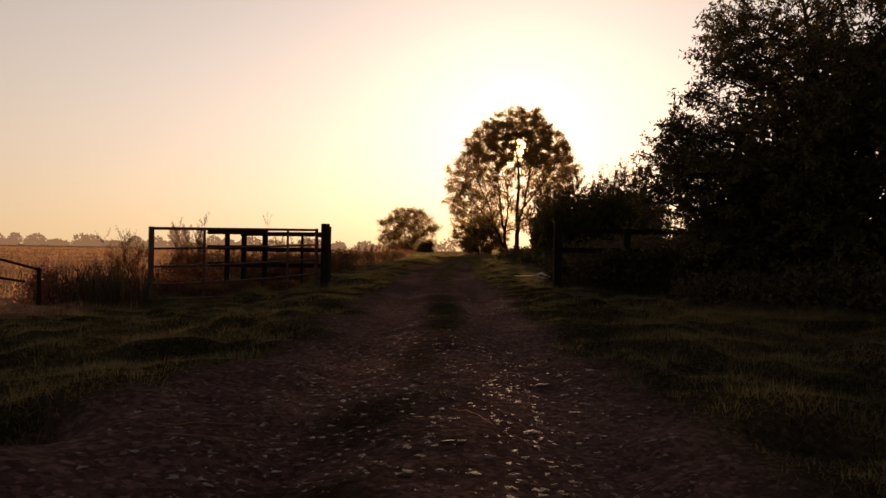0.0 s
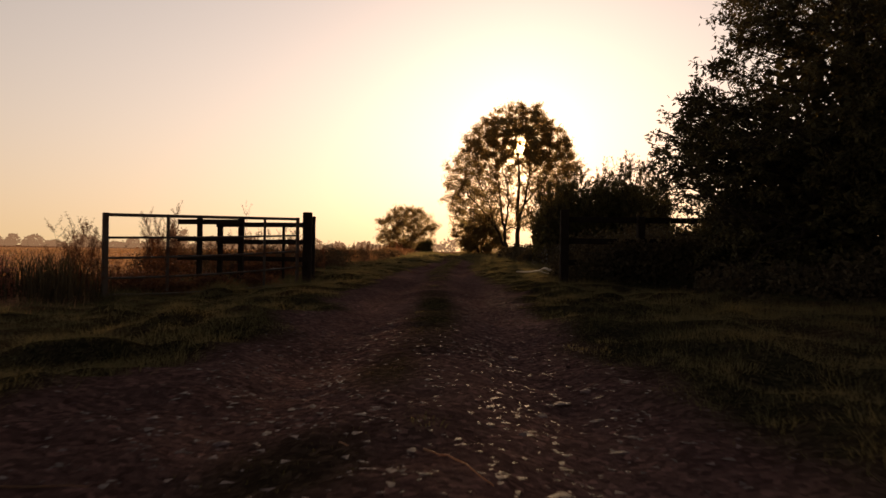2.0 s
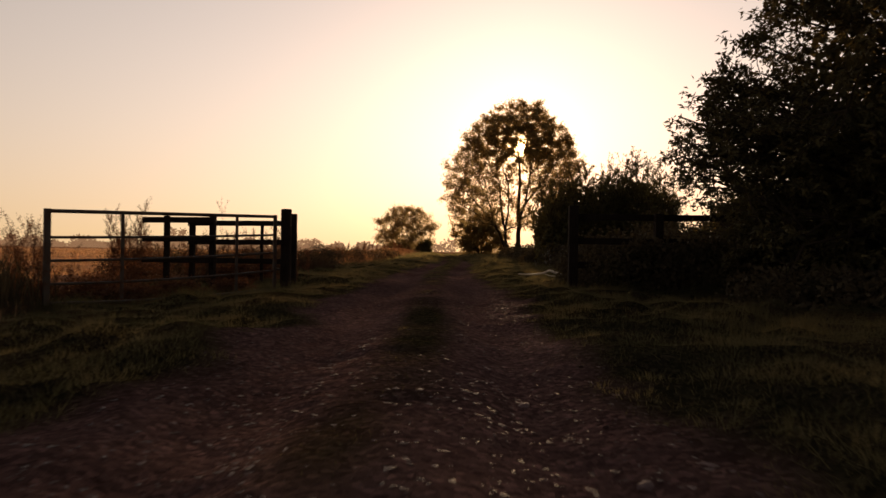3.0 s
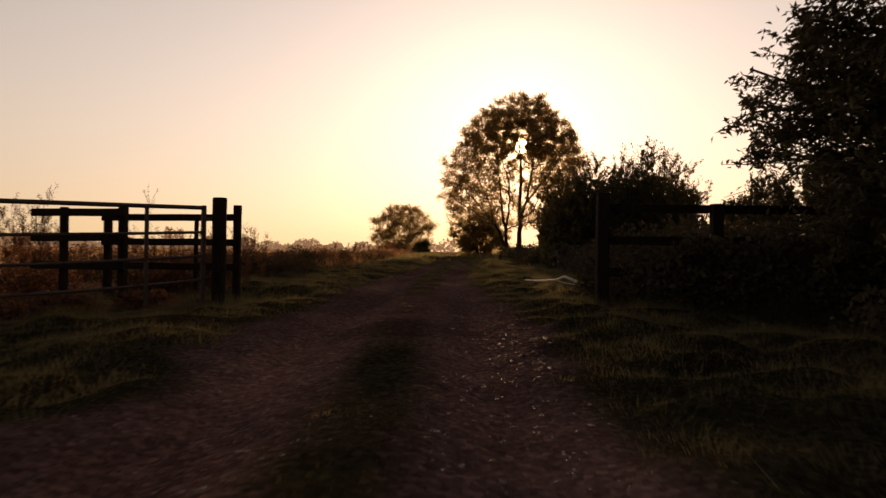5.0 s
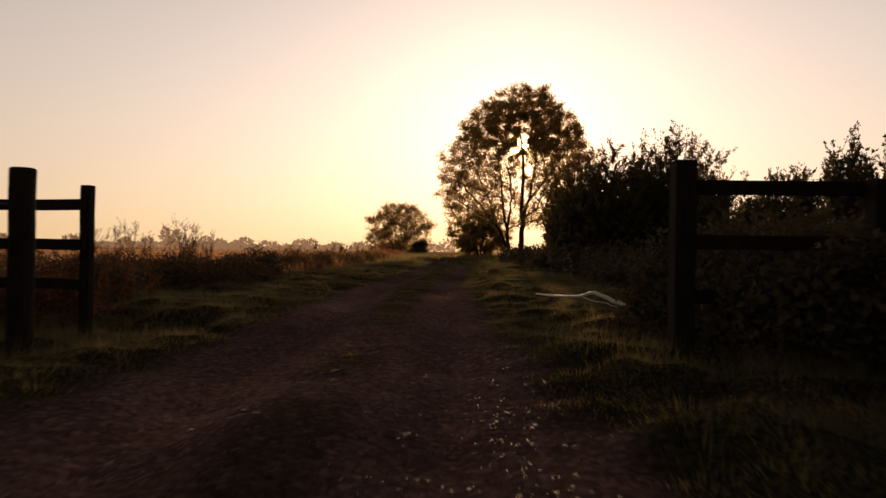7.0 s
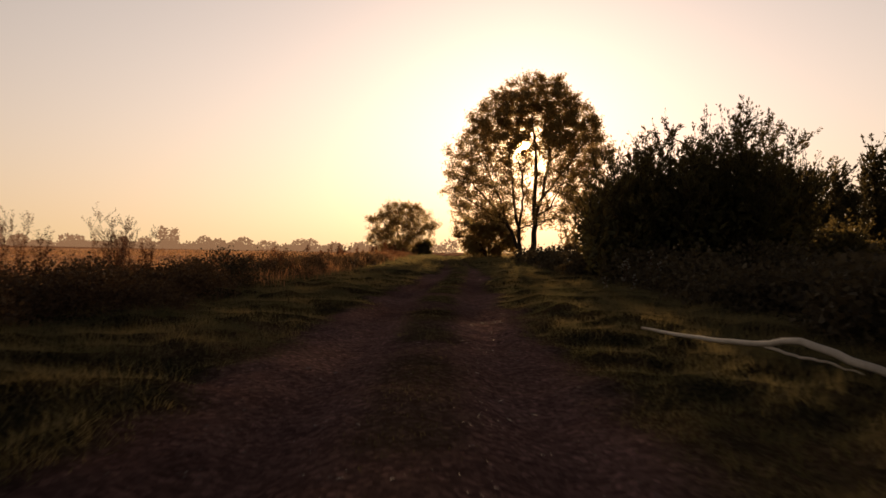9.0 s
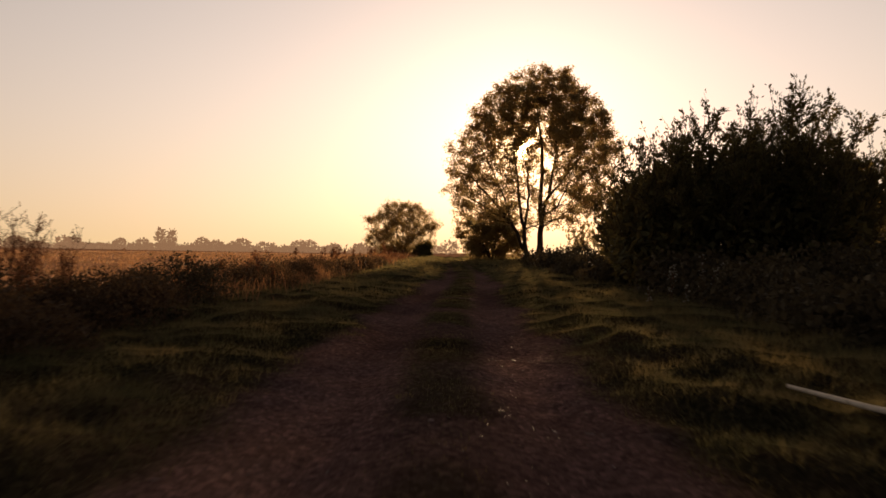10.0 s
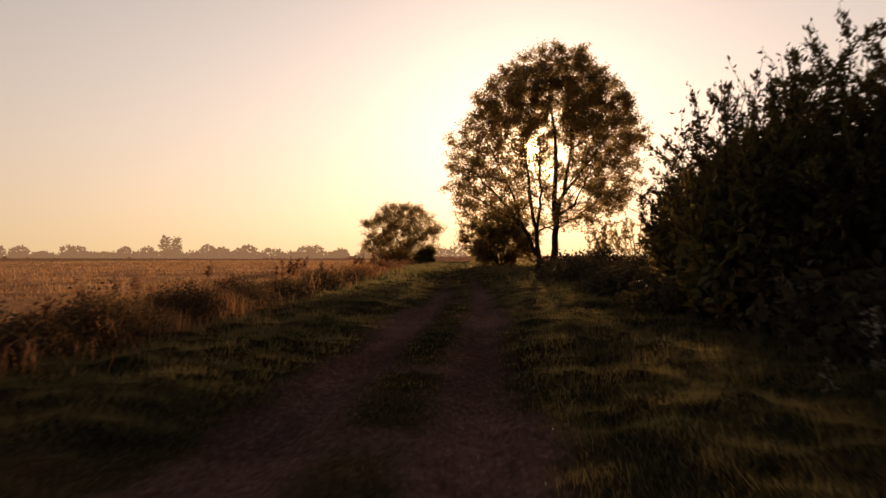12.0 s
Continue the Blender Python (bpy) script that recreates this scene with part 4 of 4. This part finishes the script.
wr = np.random.default_rng(77)
WEED = "dead brown weed stalks with feathery seed heads"
weeds("weed", patch(wr, -4.95, 24.0, 0.5, 0.5, 26), 1.35, 18, (0.034, 0.009), WEED, 201)
weeds("weed", patch(wr, -5.6, 22.0, 0.6, 0.8, 16), 1.2, 18, (0.034, 0.009), WEED, 202)
weeds("weed", patch(wr, -5.95, 16.0, 0.35, 0.35, 18, 0.75), 1.5, 40, (0.036, 0.009), WEED, 203)
weeds("weed", patch(wr, -6.4, 17.0, 0.5, 0.5, 14), 1.2, 20, (0.036, 0.009), WEED, 204)
weeds("weed", patch(wr, -4.6, 16.6, 1.2, 0.5, 26), 1.0, 20, (0.036, 0.009), WEED, 207)
weeds("weed", patch(wr, -3.3, 16.9, 0.8, 0.5, 16), 0.9, 20, (0.036, 0.009), WEED, 208)
weeds("weed", patch(wr, -6.1, 12.6, 0.7, 0.5, 18), 1.1, 20, (0.036, 0.009), WEED, 209)
weeds("weed", patch(wr, -5.45, 11.9, 0.35, 0.3, 10), 1.25, 22, (0.036, 0.009), WEED, 205)
weeds("weed", [(-4.35, 16.2, 1.0)], 1.38, 8, (0.03, 0.012), "single thin dead weed stalk behind the fence", 206)


def fringe():
    """Tall dry grass and docks between the verge and the field."""
    rng = np.random.default_rng(230)
    pieces = []
    for n, y0, y1, h, w in ((36000, 27, 50, 0.75, 0.0105), (14000, 50, 92, 0.7, 0.022)):
        y = rng.uniform(y0, y1, n)
        x = -4.4 + 0.3 * smooth(36, 60, y) + rng.normal(size=n) * 0.5
        keep = rng.random(n) < 0.25 + 0.75 * smooth(-0.4, 0.5, wave(x, y, 1.4, 41))
        x, y = x[keep], y[keep]
        pieces.append(blades(rng, x, y, ground_z(x, y) - 0.02, h * rng.uniform(0.4, 1.15, len(x)) * (0.75 + 0.4 * wave(x, y, 1.6, 42)), w, 0.7, True))
    v, f = join(pieces)
    tagged(new("tall_grass", mesh_of("tall_grass", v, f, M_STRAW2)), "tall reddish dry grass along the field edge", "grass", kind="stuff")


fringe()


def tussocks():
    """Darker dry clumps that stand out of the field."""
    rng = np.random.default_rng(233)
    n = 1500
    tx, ty = -6.5 - 45 * rng.random(n) ** 1.3, 14 + 120 * rng.random(n) ** 1.2
    per = 22
    x, y = np.repeat(tx, per) + rng.normal(size=n * per) * 0.22, np.repeat(ty, per) + rng.normal(size=n * per) * 0.22
    h = np.repeat(rng.uniform(0.2, 0.5, n), per) * rng.uniform(0.5, 1.1, n * per)
    v, f = blades(rng, x, y, ground_z(x, y) - 0.02, h, 0.03, 0.7)
    tagged(new("tussock_grass", mesh_of("tussock_grass", v, f, M_STRAW2)), "reddish dry grass tussocks in the field", "grass", kind="stuff")


tussocks()


def gate_grass():
    """Uncut grass along the gate, the fences and the foot of the thickets."""
    rng = np.random.default_rng(231)
    pieces = []
    runs = (((-5.4, 11.2), (-2.3, 14.6), 0.35, 9000, 0.22), ((-5.2, 14.3), (-2.4, 15.3), 0.3, 6000, 0.24), ((2.3, 13.9), (6.5, 13.0), 0.35, 9000, 0.22), ((3.2, 16.0), (3.6, 30.0), 0.5, 14000, 0.18), ((-2.9, 16.0), (-3.0, 28.0), 0.4, 9000, 0.1), ((2.6, 8.5), (6.0, 8.2), 0.5, 8000, 0.16))
    for (xa, ya), (xb, yb), wide, n, h in runs:
        t = rng.random(n)
        x, y = xa + (xb - xa) * t + rng.normal(size=n) * wide, ya + (yb - ya) * t + rng.normal(size=n) * wide
        keep = rng.random(n) < 0.3 + 0.7 * smooth(-0.3, 0.5, wave(x, y, 0.5, 43))
        x, y = x[keep], y[keep]
        pieces.append(blades(rng, x, y, ground_z(x, y) - 0.01, h * rng.uniform(0.4, 1.2, len(x)), 0.0045, 0.8))
    v, f = join(pieces)
    tagged(new("rough_grass", mesh_of("rough_grass", v, f, M_GRASS)), "uncut green grass along the gate and fences", "grass", kind="stuff")


gate_grass()
for i, (x, y) in enumerate([(-4.6, 30.0), (-4.9, 36), (-4.4, 46), (-4.5, 62), (-4.2, 76)]):
    weeds("weed", patch(wr, x, y, 0.9, 2.2 + y * 0.03, 14, 0.5), 0.8 + y * 0.004, 9, (0.03 + y * 0.001, 0.012 + y * 0.0005), "reddish brown dry weeds along the field edge", 210 + i)


weeds("weed", patch(wr, 4.6, 28.2, 0.9, 0.8, 7), 0.95, 2, (0.055, 0.03), "weeds with pale silvery leaves at the thicket", 240, M_SILVER)


def reeds(name, x, y, rx, ry, n, h, label, seed, material):
    rng = np.random.default_rng(seed)
    px, py = x + rng.normal(size=n) * rx * 0.5, y + rng.normal(size=n) * ry * 0.5
    z = ground_z(px, py) - 0.02
    v, f = blades(rng, px, py, z, h * rng.uniform(0.5, 1.1, n), 0.017, 0.45, True)
    root = thing(name, ground_at(x, y), label, "reeds")
    tagged(part("blade", mesh_of("blade", v - np.array(root.location), f, material), root), kind="stuff")


reeds("reeds", -6.0, 11.7, 0.8, 0.8, 320, 0.85, "clump of dark sword-shaped leaves beside the gate", 301, M_BRAMBLE)
reeds("reeds", -5.6, 11.3, 0.6, 0.6, 220, 0.7, "clump of dark sword-shaped leaves beside the gate", 302, M_BRAMBLE)
mound("bush", ground_at(-6.6, 11.2, -0.05), (0.55, 0.45, 0.95), 2200, (0.06, 0.035), M_RED, "small reddish leafy shrub at the field edge", "bush", 303)


# ---- gate, posts and fences ----
def bar_between(a, b, radius, material, name, sides=10, sag=0.0):
    p = np.linspace(np.array(a, float), np.array(b, float), 9)
    p[:, 2] -= sag * (1 - (np.linspace(-1, 1, 9)) ** 2)
    v, f = tubes([(p, np.full(9, radius))], sides)
    return mesh_of(name, v, f, material, True)


def post_mesh(name, wide, deep, tall, seed, round_post=False, slope=0.0):
    """A weathered post: bevelled, slightly twisted and split at the top."""
    rng = random.Random(seed)
    bm = bmesh.new()
    if round_post:
        bmesh.ops.create_cone(bm, cap_ends=True, segments=18, radius1=wide / 2, radius2=wide / 2 * 0.96, depth=tall + 0.4, matrix=pose(0, 0, tall / 2 - 0.2))
        edges = [e for e in bm.edges if all(v.co.z > tall - 0.01 for v in e.verts)]
        bmesh.ops.bevel(bm, geom=edges, offset=0.015, segments=2, profile=0.5, affect="EDGES")
    else:
        box_bm(bm, (wide, deep, tall + 0.4), pose(0, 0, tall / 2 - 0.2), 0.012)
    bmesh.ops.subdivide_edges(bm, edges=[e for e in bm.edges if abs(e.verts[0].co.z - e.verts[1].co.z) > 0.5], cuts=7)
    for v in bm.verts:
        v.co.x += 0.006 * noise.noise(v.co * 3 + Vector((seed, 0, 0))) + slope * v.co.z
        v.co.y += 0.006 * noise.noise(v.co * 3 + Vector((0, seed, 0)))
    return bm_mesh(name, bm, M_WOOD)


def rail_mesh(name, a, b, tall, thick, seed):
    """A sawn rail from a to b with eased edges and a slight wave."""
    a, b = Vector(a), Vector(b)
    d = b - a
    bm = bmesh.new()
    box_bm(bm, (d.length, thick, tall), Matrix(), 0.008)
    bmesh.ops.subdivide_edges(bm, edges=[e for e in bm.edges if abs(e.verts[0].co.x - e.verts[1].co.x) > 0.5], cuts=9)
    for v in bm.verts:
        v.co.z += 0.008 * noise.noise(Vector((v.co.x * 1.3 + seed, 0, 0)))
        v.co.y += 0.006 * noise.noise(Vector((v.co.x * 1.1, seed, 0)))
    q = d.to_track_quat("X", "Z").to_matrix().to_4x4()
    bm.transform(Matrix.Translation((a + b) / 2) @ q)
    return bm_mesh(name, bm, M_WOOD)


def make_gate():
    """The open field gate: five bars from the sagging free end to the hinge end."""
    free, hinge = Vector((-5.02, 11.58, 0)), Vector((-2.66, 14.15, 0))
    root = thing("field_gate", (free.x, free.y, gz(free.x, free.y)), "open galvanised steel five-bar field gate, rusty", "gate")
    o = Vector(root.location)
    bars = [(1.10, 1.19), (0.75, 0.88), (0.44, 0.58), (0.13, 0.28), (-0.12, -0.03)]
    at = lambda s, z: tuple(free.lerp(hinge, s) + Vector((0, 0, z)) - o)
    for i, (za, zb) in enumerate(bars):
        part("bar", bar_between(at(0, za), at(1, zb), 0.027 if i == 0 else 0.019, M_STEEL, "bar", sag=0.0 if i == 0 else 0.012 * i), root)
    for s, w in ((0.0, 0.04), (1.0, 0.028)):
        za, zb = np.interp(s, (0, 1), bars[4]), np.interp(s, (0, 1), bars[0])
        bm = bmesh.new()
        c = free.lerp(hinge, s) - o
        box_bm(bm, (w * 2, w * 1.5, zb - za + 0.06), pose(c.x, c.y, c.z + (za + zb) / 2, 0, 0, 47), 0.006)
        part("end_stile", bm_mesh("end_stile", bm, M_STEEL), root)
    for s in (0.275, 0.79):
        za, zb = np.interp(s, (0, 1), bars[4]), np.interp(s, (0, 1), bars[0])
        bm = bmesh.new()
        c = free.lerp(hinge, s) - o
        box_bm(bm, (0.05, 0.012, zb - za), pose(c.x + 0.02, c.y - 0.02, c.z + (za + zb) / 2, 0, 0, 47), 0.003)
        part("upright", bm_mesh("upright", bm, M_STEEL), root)
    for z in (1.05, 0.3):
        part("hinge", bar_between(at(1.0, z), at(1.07, z), 0.016, M_STEEL, "hinge"), root)


make_gate()


def lone_post(name, x, y, top, wide, label, seed, round_post=False, deep=None):
    z = gz(x, y)
    root = thing(name, (x, y, z), label, "post")
    part("post", post_mesh("post", wide, deep or wide, top - z, seed, round_post), root)
    return root


lone_post("gate_post", -2.50, 14.27, 1.33, 0.185, "thick round weathered wooden gate post", 1, True)


def fence(posts, rails, label, seed, drop=0.07):
    """posts: (x, y, width, top); rails: (from, to, height) with the ends as (x, y)."""
    x0, y0 = posts[0][:2]
    root = thing("fence", (x0, y0, gz(x0, y0)), label, "fence")
    o = np.array(root.location)
    turn = math.atan2(posts[-1][1] - y0, posts[-1][0] - x0)
    for i, (x, y, wide, top) in enumerate(posts):
        z = gz(x, y)
        ob = part("post", post_mesh("post", wide, wide * 0.85, top - z, seed + i), root)
        ob.location = (x - o[0], y - o[1], z - o[2])
        ob.rotation_euler = (0, 0, turn)
    for i, (a, b, z) in enumerate(rails):
        part("rail", rail_mesh("rail", np.array((a[0], a[1] - drop, z)) - o, np.array((b[0], b[1] - drop, z + 0.01)) - o, 0.1, 0.04, seed + 10 + i), root)
    return root


fence([(-2.62, 15.42, 0.1, 1.31), (-3.245, 15.5, 0.055, 1.13), (-4.64, 15.7, 0.1, 1.2)], [((-4.7, 15.71), (-2.6, 15.42), z) for z in (1.115, 0.755, 0.4)], "weathered wooden post and rail fence behind the gate", 10, 0.08)
fence([(-3.82, 14.45, 0.1, 1.2), (-4.68, 14.6, 0.09, 1.2)], [((-5.1, 14.66), (-3.76, 14.44), z) for z in (1.12, 0.79, 0.42)], "short weathered fence section with overhanging rail ends", 30, 0.09)


def make_fence_right():
    x0, y0 = 2.42, 14.24
    root = thing("fence", (x0, y0, gz(x0, y0)), "dark wooden post and rail fence in the bushes", "fence")
    o = np.array(root.location)
    for i, (x, wide, top) in enumerate(((2.42, 0.155, 1.46), (3.88, 0.14, 1.345), (5.4, 0.14, 1.345), (6.9, 0.14, 1.345))):
        z = gz(x, y0)
        ob = part("post", post_mesh("post", wide, wide, top - z, 40 + i), root)
        ob.location = (x - o[0], 0, z - o[2])
    for i, z in enumerate((1.275, 0.86, 0.45)):
        part("rail", rail_mesh("rail", np.array((2.45, y0 + 0.1, z)) - o, np.array((7.0, y0 + 0.1, z + 0.02)) - o, 0.11, 0.045, 50 + i), root)


make_fence_right()


def make_broken_fence():
    x0, y0 = -6.35, 10.6
    root = thing("broken_fence", (x0, y0, gz(x0, y0)), "broken fence with a leaning post and slipped rails", "fence")
    o = np.array(root.location)
    z = gz(x0, y0)
    part("post", post_mesh("post", 0.05, 0.05, 0.42 - z, 61), root)
    part("rail", bar_between(np.array((x0, y0 - 0.05, 0.40)) - o, np.array((-7.9, 10.9, 0.72)) - o, 0.02, M_WOOD, "rail"), root)
    part("rail", bar_between(np.array((x0 - 0.2, y0 - 0.05, 0.2)) - o, np.array((-7.9, 10.9, 0.34)) - o, 0.02, M_WOOD, "rail"), root)


make_broken_fence()


def make_branch():
    a = ground_at(2.23, 20.25)
    root = thing("fallen_branch", a, "pale barkless fallen branch in the verge grass", "branch")
    o = np.array(root.location)
    rng = np.random.default_rng(3)

    def limb(pts, radii, name):
        pts = np.array(pts, float) - o
        k, t = np.linspace(0, 1, len(pts)), np.linspace(0, 1, 16)
        p = np.stack([np.interp(t, k, pts[:, i]) for i in range(3)], 1) + rng.normal(size=(16, 3)) * 0.006
        v, f = tubes([(p, np.interp(t, np.linspace(0, 1, len(radii)), radii))], 9)
        part(name, mesh_of(name, v, f, M_PALE, True), root)

    limb([(2.18, 20.4, 0.085), (2.4, 19.4, 0.115), (2.56, 18.7, 0.16), (2.68, 18.25, 0.235), (2.84, 17.9, 0.165), (3.06, 17.45, 0.06)], (0.013, 0.02, 0.022, 0.026, 0.029, 0.026), "stem")
    limb([(2.6, 18.6, 0.15), (2.74, 18.25, 0.12), (2.9, 17.9, 0.085)], (0.012, 0.011, 0.006), "side_branch")


make_branch()


# ---- far woods ----
def far_wood():
    """Tree line beyond the fields, mist painted as glow: rounded crowns of many clumps."""
    rng = np.random.default_rng(90)
    cs, ss = [], []
    for _ in range(120):
        x = rng.uniform(-340, -20)
        m = 120
        d = rng.normal(size=(m, 3))
        d /= np.linalg.norm(d, axis=1)[:, None]
        h = rng.uniform(2.6, 3.6)
        cs.append(d * np.array([5.0, 2.0, h * 0.5]) * rng.uniform(0.6, 1.0, (m, 1)) + np.array([x, 332 - 0.12 * (x + 170), h * 0.5 - 0.3]))
    x = -340.0
    while x < -20:
        x += rng.uniform(5, 17)
        y = 330 + rng.normal() * 6 - 0.12 * (x + 170)
        h, w = rng.uniform(4.2, 6.6), rng.uniform(2.6, 4.6)
        m = 240
        d = rng.normal(size=(m, 3))
        d /= np.linalg.norm(d, axis=1)[:, None]
        cs.append(d * np.array([w, 2.5, h * 0.42]) * rng.uniform(0.75, 1.0, (m, 1)) + np.array([x, y, h * 0.58 - 0.3]))
    for x, y, h, w in ((-127, 318, 11, 2.4), (-122, 318, 10, 2.2), (14, 320, 6, 5), (24, 330, 5, 6), (3, 330, 7, 5), (-4, 345, 5, 6)):
        d = rng.normal(size=(260, 3))
        d /= np.linalg.norm(d, axis=1)[:, None]
        cs.append(d * np.array([w, 2.5, h * 0.5]) * rng.uniform(0.5, 1.0, (260, 1)) + np.array([x, y, h * 0.5]))
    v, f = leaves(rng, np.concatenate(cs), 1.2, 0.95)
    tagged(new("backdrop", mesh_of("backdrop", v, f, M_FAR)), "distant line of trees, mist haze painted as glow", "far trees", kind="structure")


far_wood()


# ---- stones of the track ----
def stone_mesh(seed, size):
    bm = bmesh.new()
    bmesh.ops.create_icosphere(bm, subdivisions=1, radius=1)
    for v in bm.verts:
        v.co *= 1 + 0.65 * noise.noise(v.co * 1.7 + Vector((seed * 7.1, 0, 0)))
        v.co = Vector((v.co.x * size[0], v.co.y * size[1], v.co.z * size[2]))
    return bm_mesh("stone", bm, M_STONE)


def make_stones():
    rng = np.random.default_rng(55)
    track = tagged(new("track_stones"), "flat broken stones trodden into the dirt track", "stones", kind="structure")
    kinds = [stone_mesh(k, (rng.uniform(0.02, 0.065), rng.uniform(0.012, 0.035), rng.uniform(0.002, 0.006))) for k in range(10)]
    n = 0
    while n < 280:
        y = 1.3 + 20 * rng.random() ** 1.7
        u = rng.choice((-0.65, 0.65, 0.6, 0.1)) + rng.normal() * 0.38
        x = u + float(track_x(y))
        if turf_share(np.array([x]), np.array([y]))[0] > 0.5:
            continue
        ob = part("stone", kinds[n % 10], track)
        ob.location = (x, y, gz(x, y) - 0.001)
        ob.rotation_euler = (rng.normal() * 0.15, rng.normal() * 0.15, rng.uniform(0, 6.3))
        s = rng.uniform(0.3, 0.85)
        ob.scale = (s, s, s)
        n += 1
    # a few larger flat pieces
    for x, y, long, wide, turn in ((0.70, 4.7, 0.065, 0.035, 0.2), (0.86, 4.86, 0.045, 0.03, 0.5), (-0.13, 2.53, 0.04, 0.022, 0.0), (0.18, 2.75, 0.06, 0.03, -0.2), (0.45, 3.3, 0.055, 0.03, 0.4), (-0.72, 3.9, 0.05, 0.03, 0.1), (0.62, 6.1, 0.06, 0.03, 1.0)):
        ob = part("stone", stone_mesh(x * 9, (long, wide, 0.009)), track, "larger flat reddish stone")
        ob.location = (x, y, gz(x, y) + 0.001)
        ob.rotation_euler = (0.05, -0.06, turn)
    # gravel
    m = 46000
    y = 0.5 + 44 * rng.random(m) ** 1.5
    u = rng.choice((-0.65, 0.65), m) + rng.normal(size=m) * 0.42
    # a stony stretch in the right-hand rut
    q = 2400
    y = np.concatenate([y, rng.normal(size=q) * 2.0 + 11.2])
    u = np.concatenate([u, rng.normal(size=q) * 0.26 + 1.0])
    m += q
    x = u + track_x(y)
    keep = rng.random(m) > turf_share(x, y)
    x, y = x[keep], y[keep]
    z = ground_z(x, y)
    k = len(x)
    stony = np.exp(-((x - 1.0) / 0.4) ** 2 - ((y - 11.2) / 3.0) ** 2)
    s = 0.004 + (0.012 + 0.015 * (1 - smooth(4, 10, y)) + 0.005 * stony) * rng.random(k) ** 2.5
    base = np.array([[1, 0, 0], [-0.5, 0.8, 0], [-0.6, -0.8, 0], [0.1, 0, 0.13]])
    a = rng.uniform(0, 6.3, k)
    rot = np.stack([np.stack([np.cos(a), -np.sin(a), 0 * a], 1), np.stack([np.sin(a), np.cos(a), 0 * a], 1), np.stack([0 * a, 0 * a, 1 + 0 * a], 1)], 1)
    v = np.einsum("kij,vj->kvi", rot, base) * s[:, None, None] * rng.uniform(0.6, 1.4, (k, 4, 1)) + np.stack([x, y, z - 0.002], 1)[:, None]
    i = np.arange(k)[:, None] * 4
    f = np.concatenate([np.concatenate([i, i + 1, i + 3], 1), np.concatenate([i + 1, i + 2, i + 3], 1), np.concatenate([i + 2, i, i + 3], 1)])
    tagged(new("gravel", mesh_of("gravel", v.reshape(-1, 3), f, M_GRIT)), "loose gravel and grit on the dirt track", "gravel", kind="stuff")


make_stones()



def fallen_stalk(a, b, sag, seed):
    rng = np.random.default_rng(seed)
    o = np.array(ground_at(*a))
    root = thing("dead_stalk", tuple(o), "thin dry straw stalk lying on the track", "stalk")
    pts = bend_path(rng, (0, 0, 0.006), np.array(ground_at(*b)) + np.array([0, 0, 0.012]) - o, 9, 0.015, sag)
    v, f = tubes([(pts, np.linspace(0.0028, 0.0014, 9))], 6)
    part("stem", mesh_of("stem", v, f, M_STRAW, True), root)


for i, (a, c, sag) in enumerate((((0.05, 3.7), (0.26, 3.28), 0.15), ((-1.25, 3.1), (-0.9, 3.3), 0.1), ((-1.2, 2.95), (-0.8, 3.05), 0.12), ((-0.25, 3.75), (-0.21, 3.68), 0.1), ((0.3, 3.2), (0.42, 3.05), 0.1))):
    fallen_stalk(a, c, sag, 400 + i)
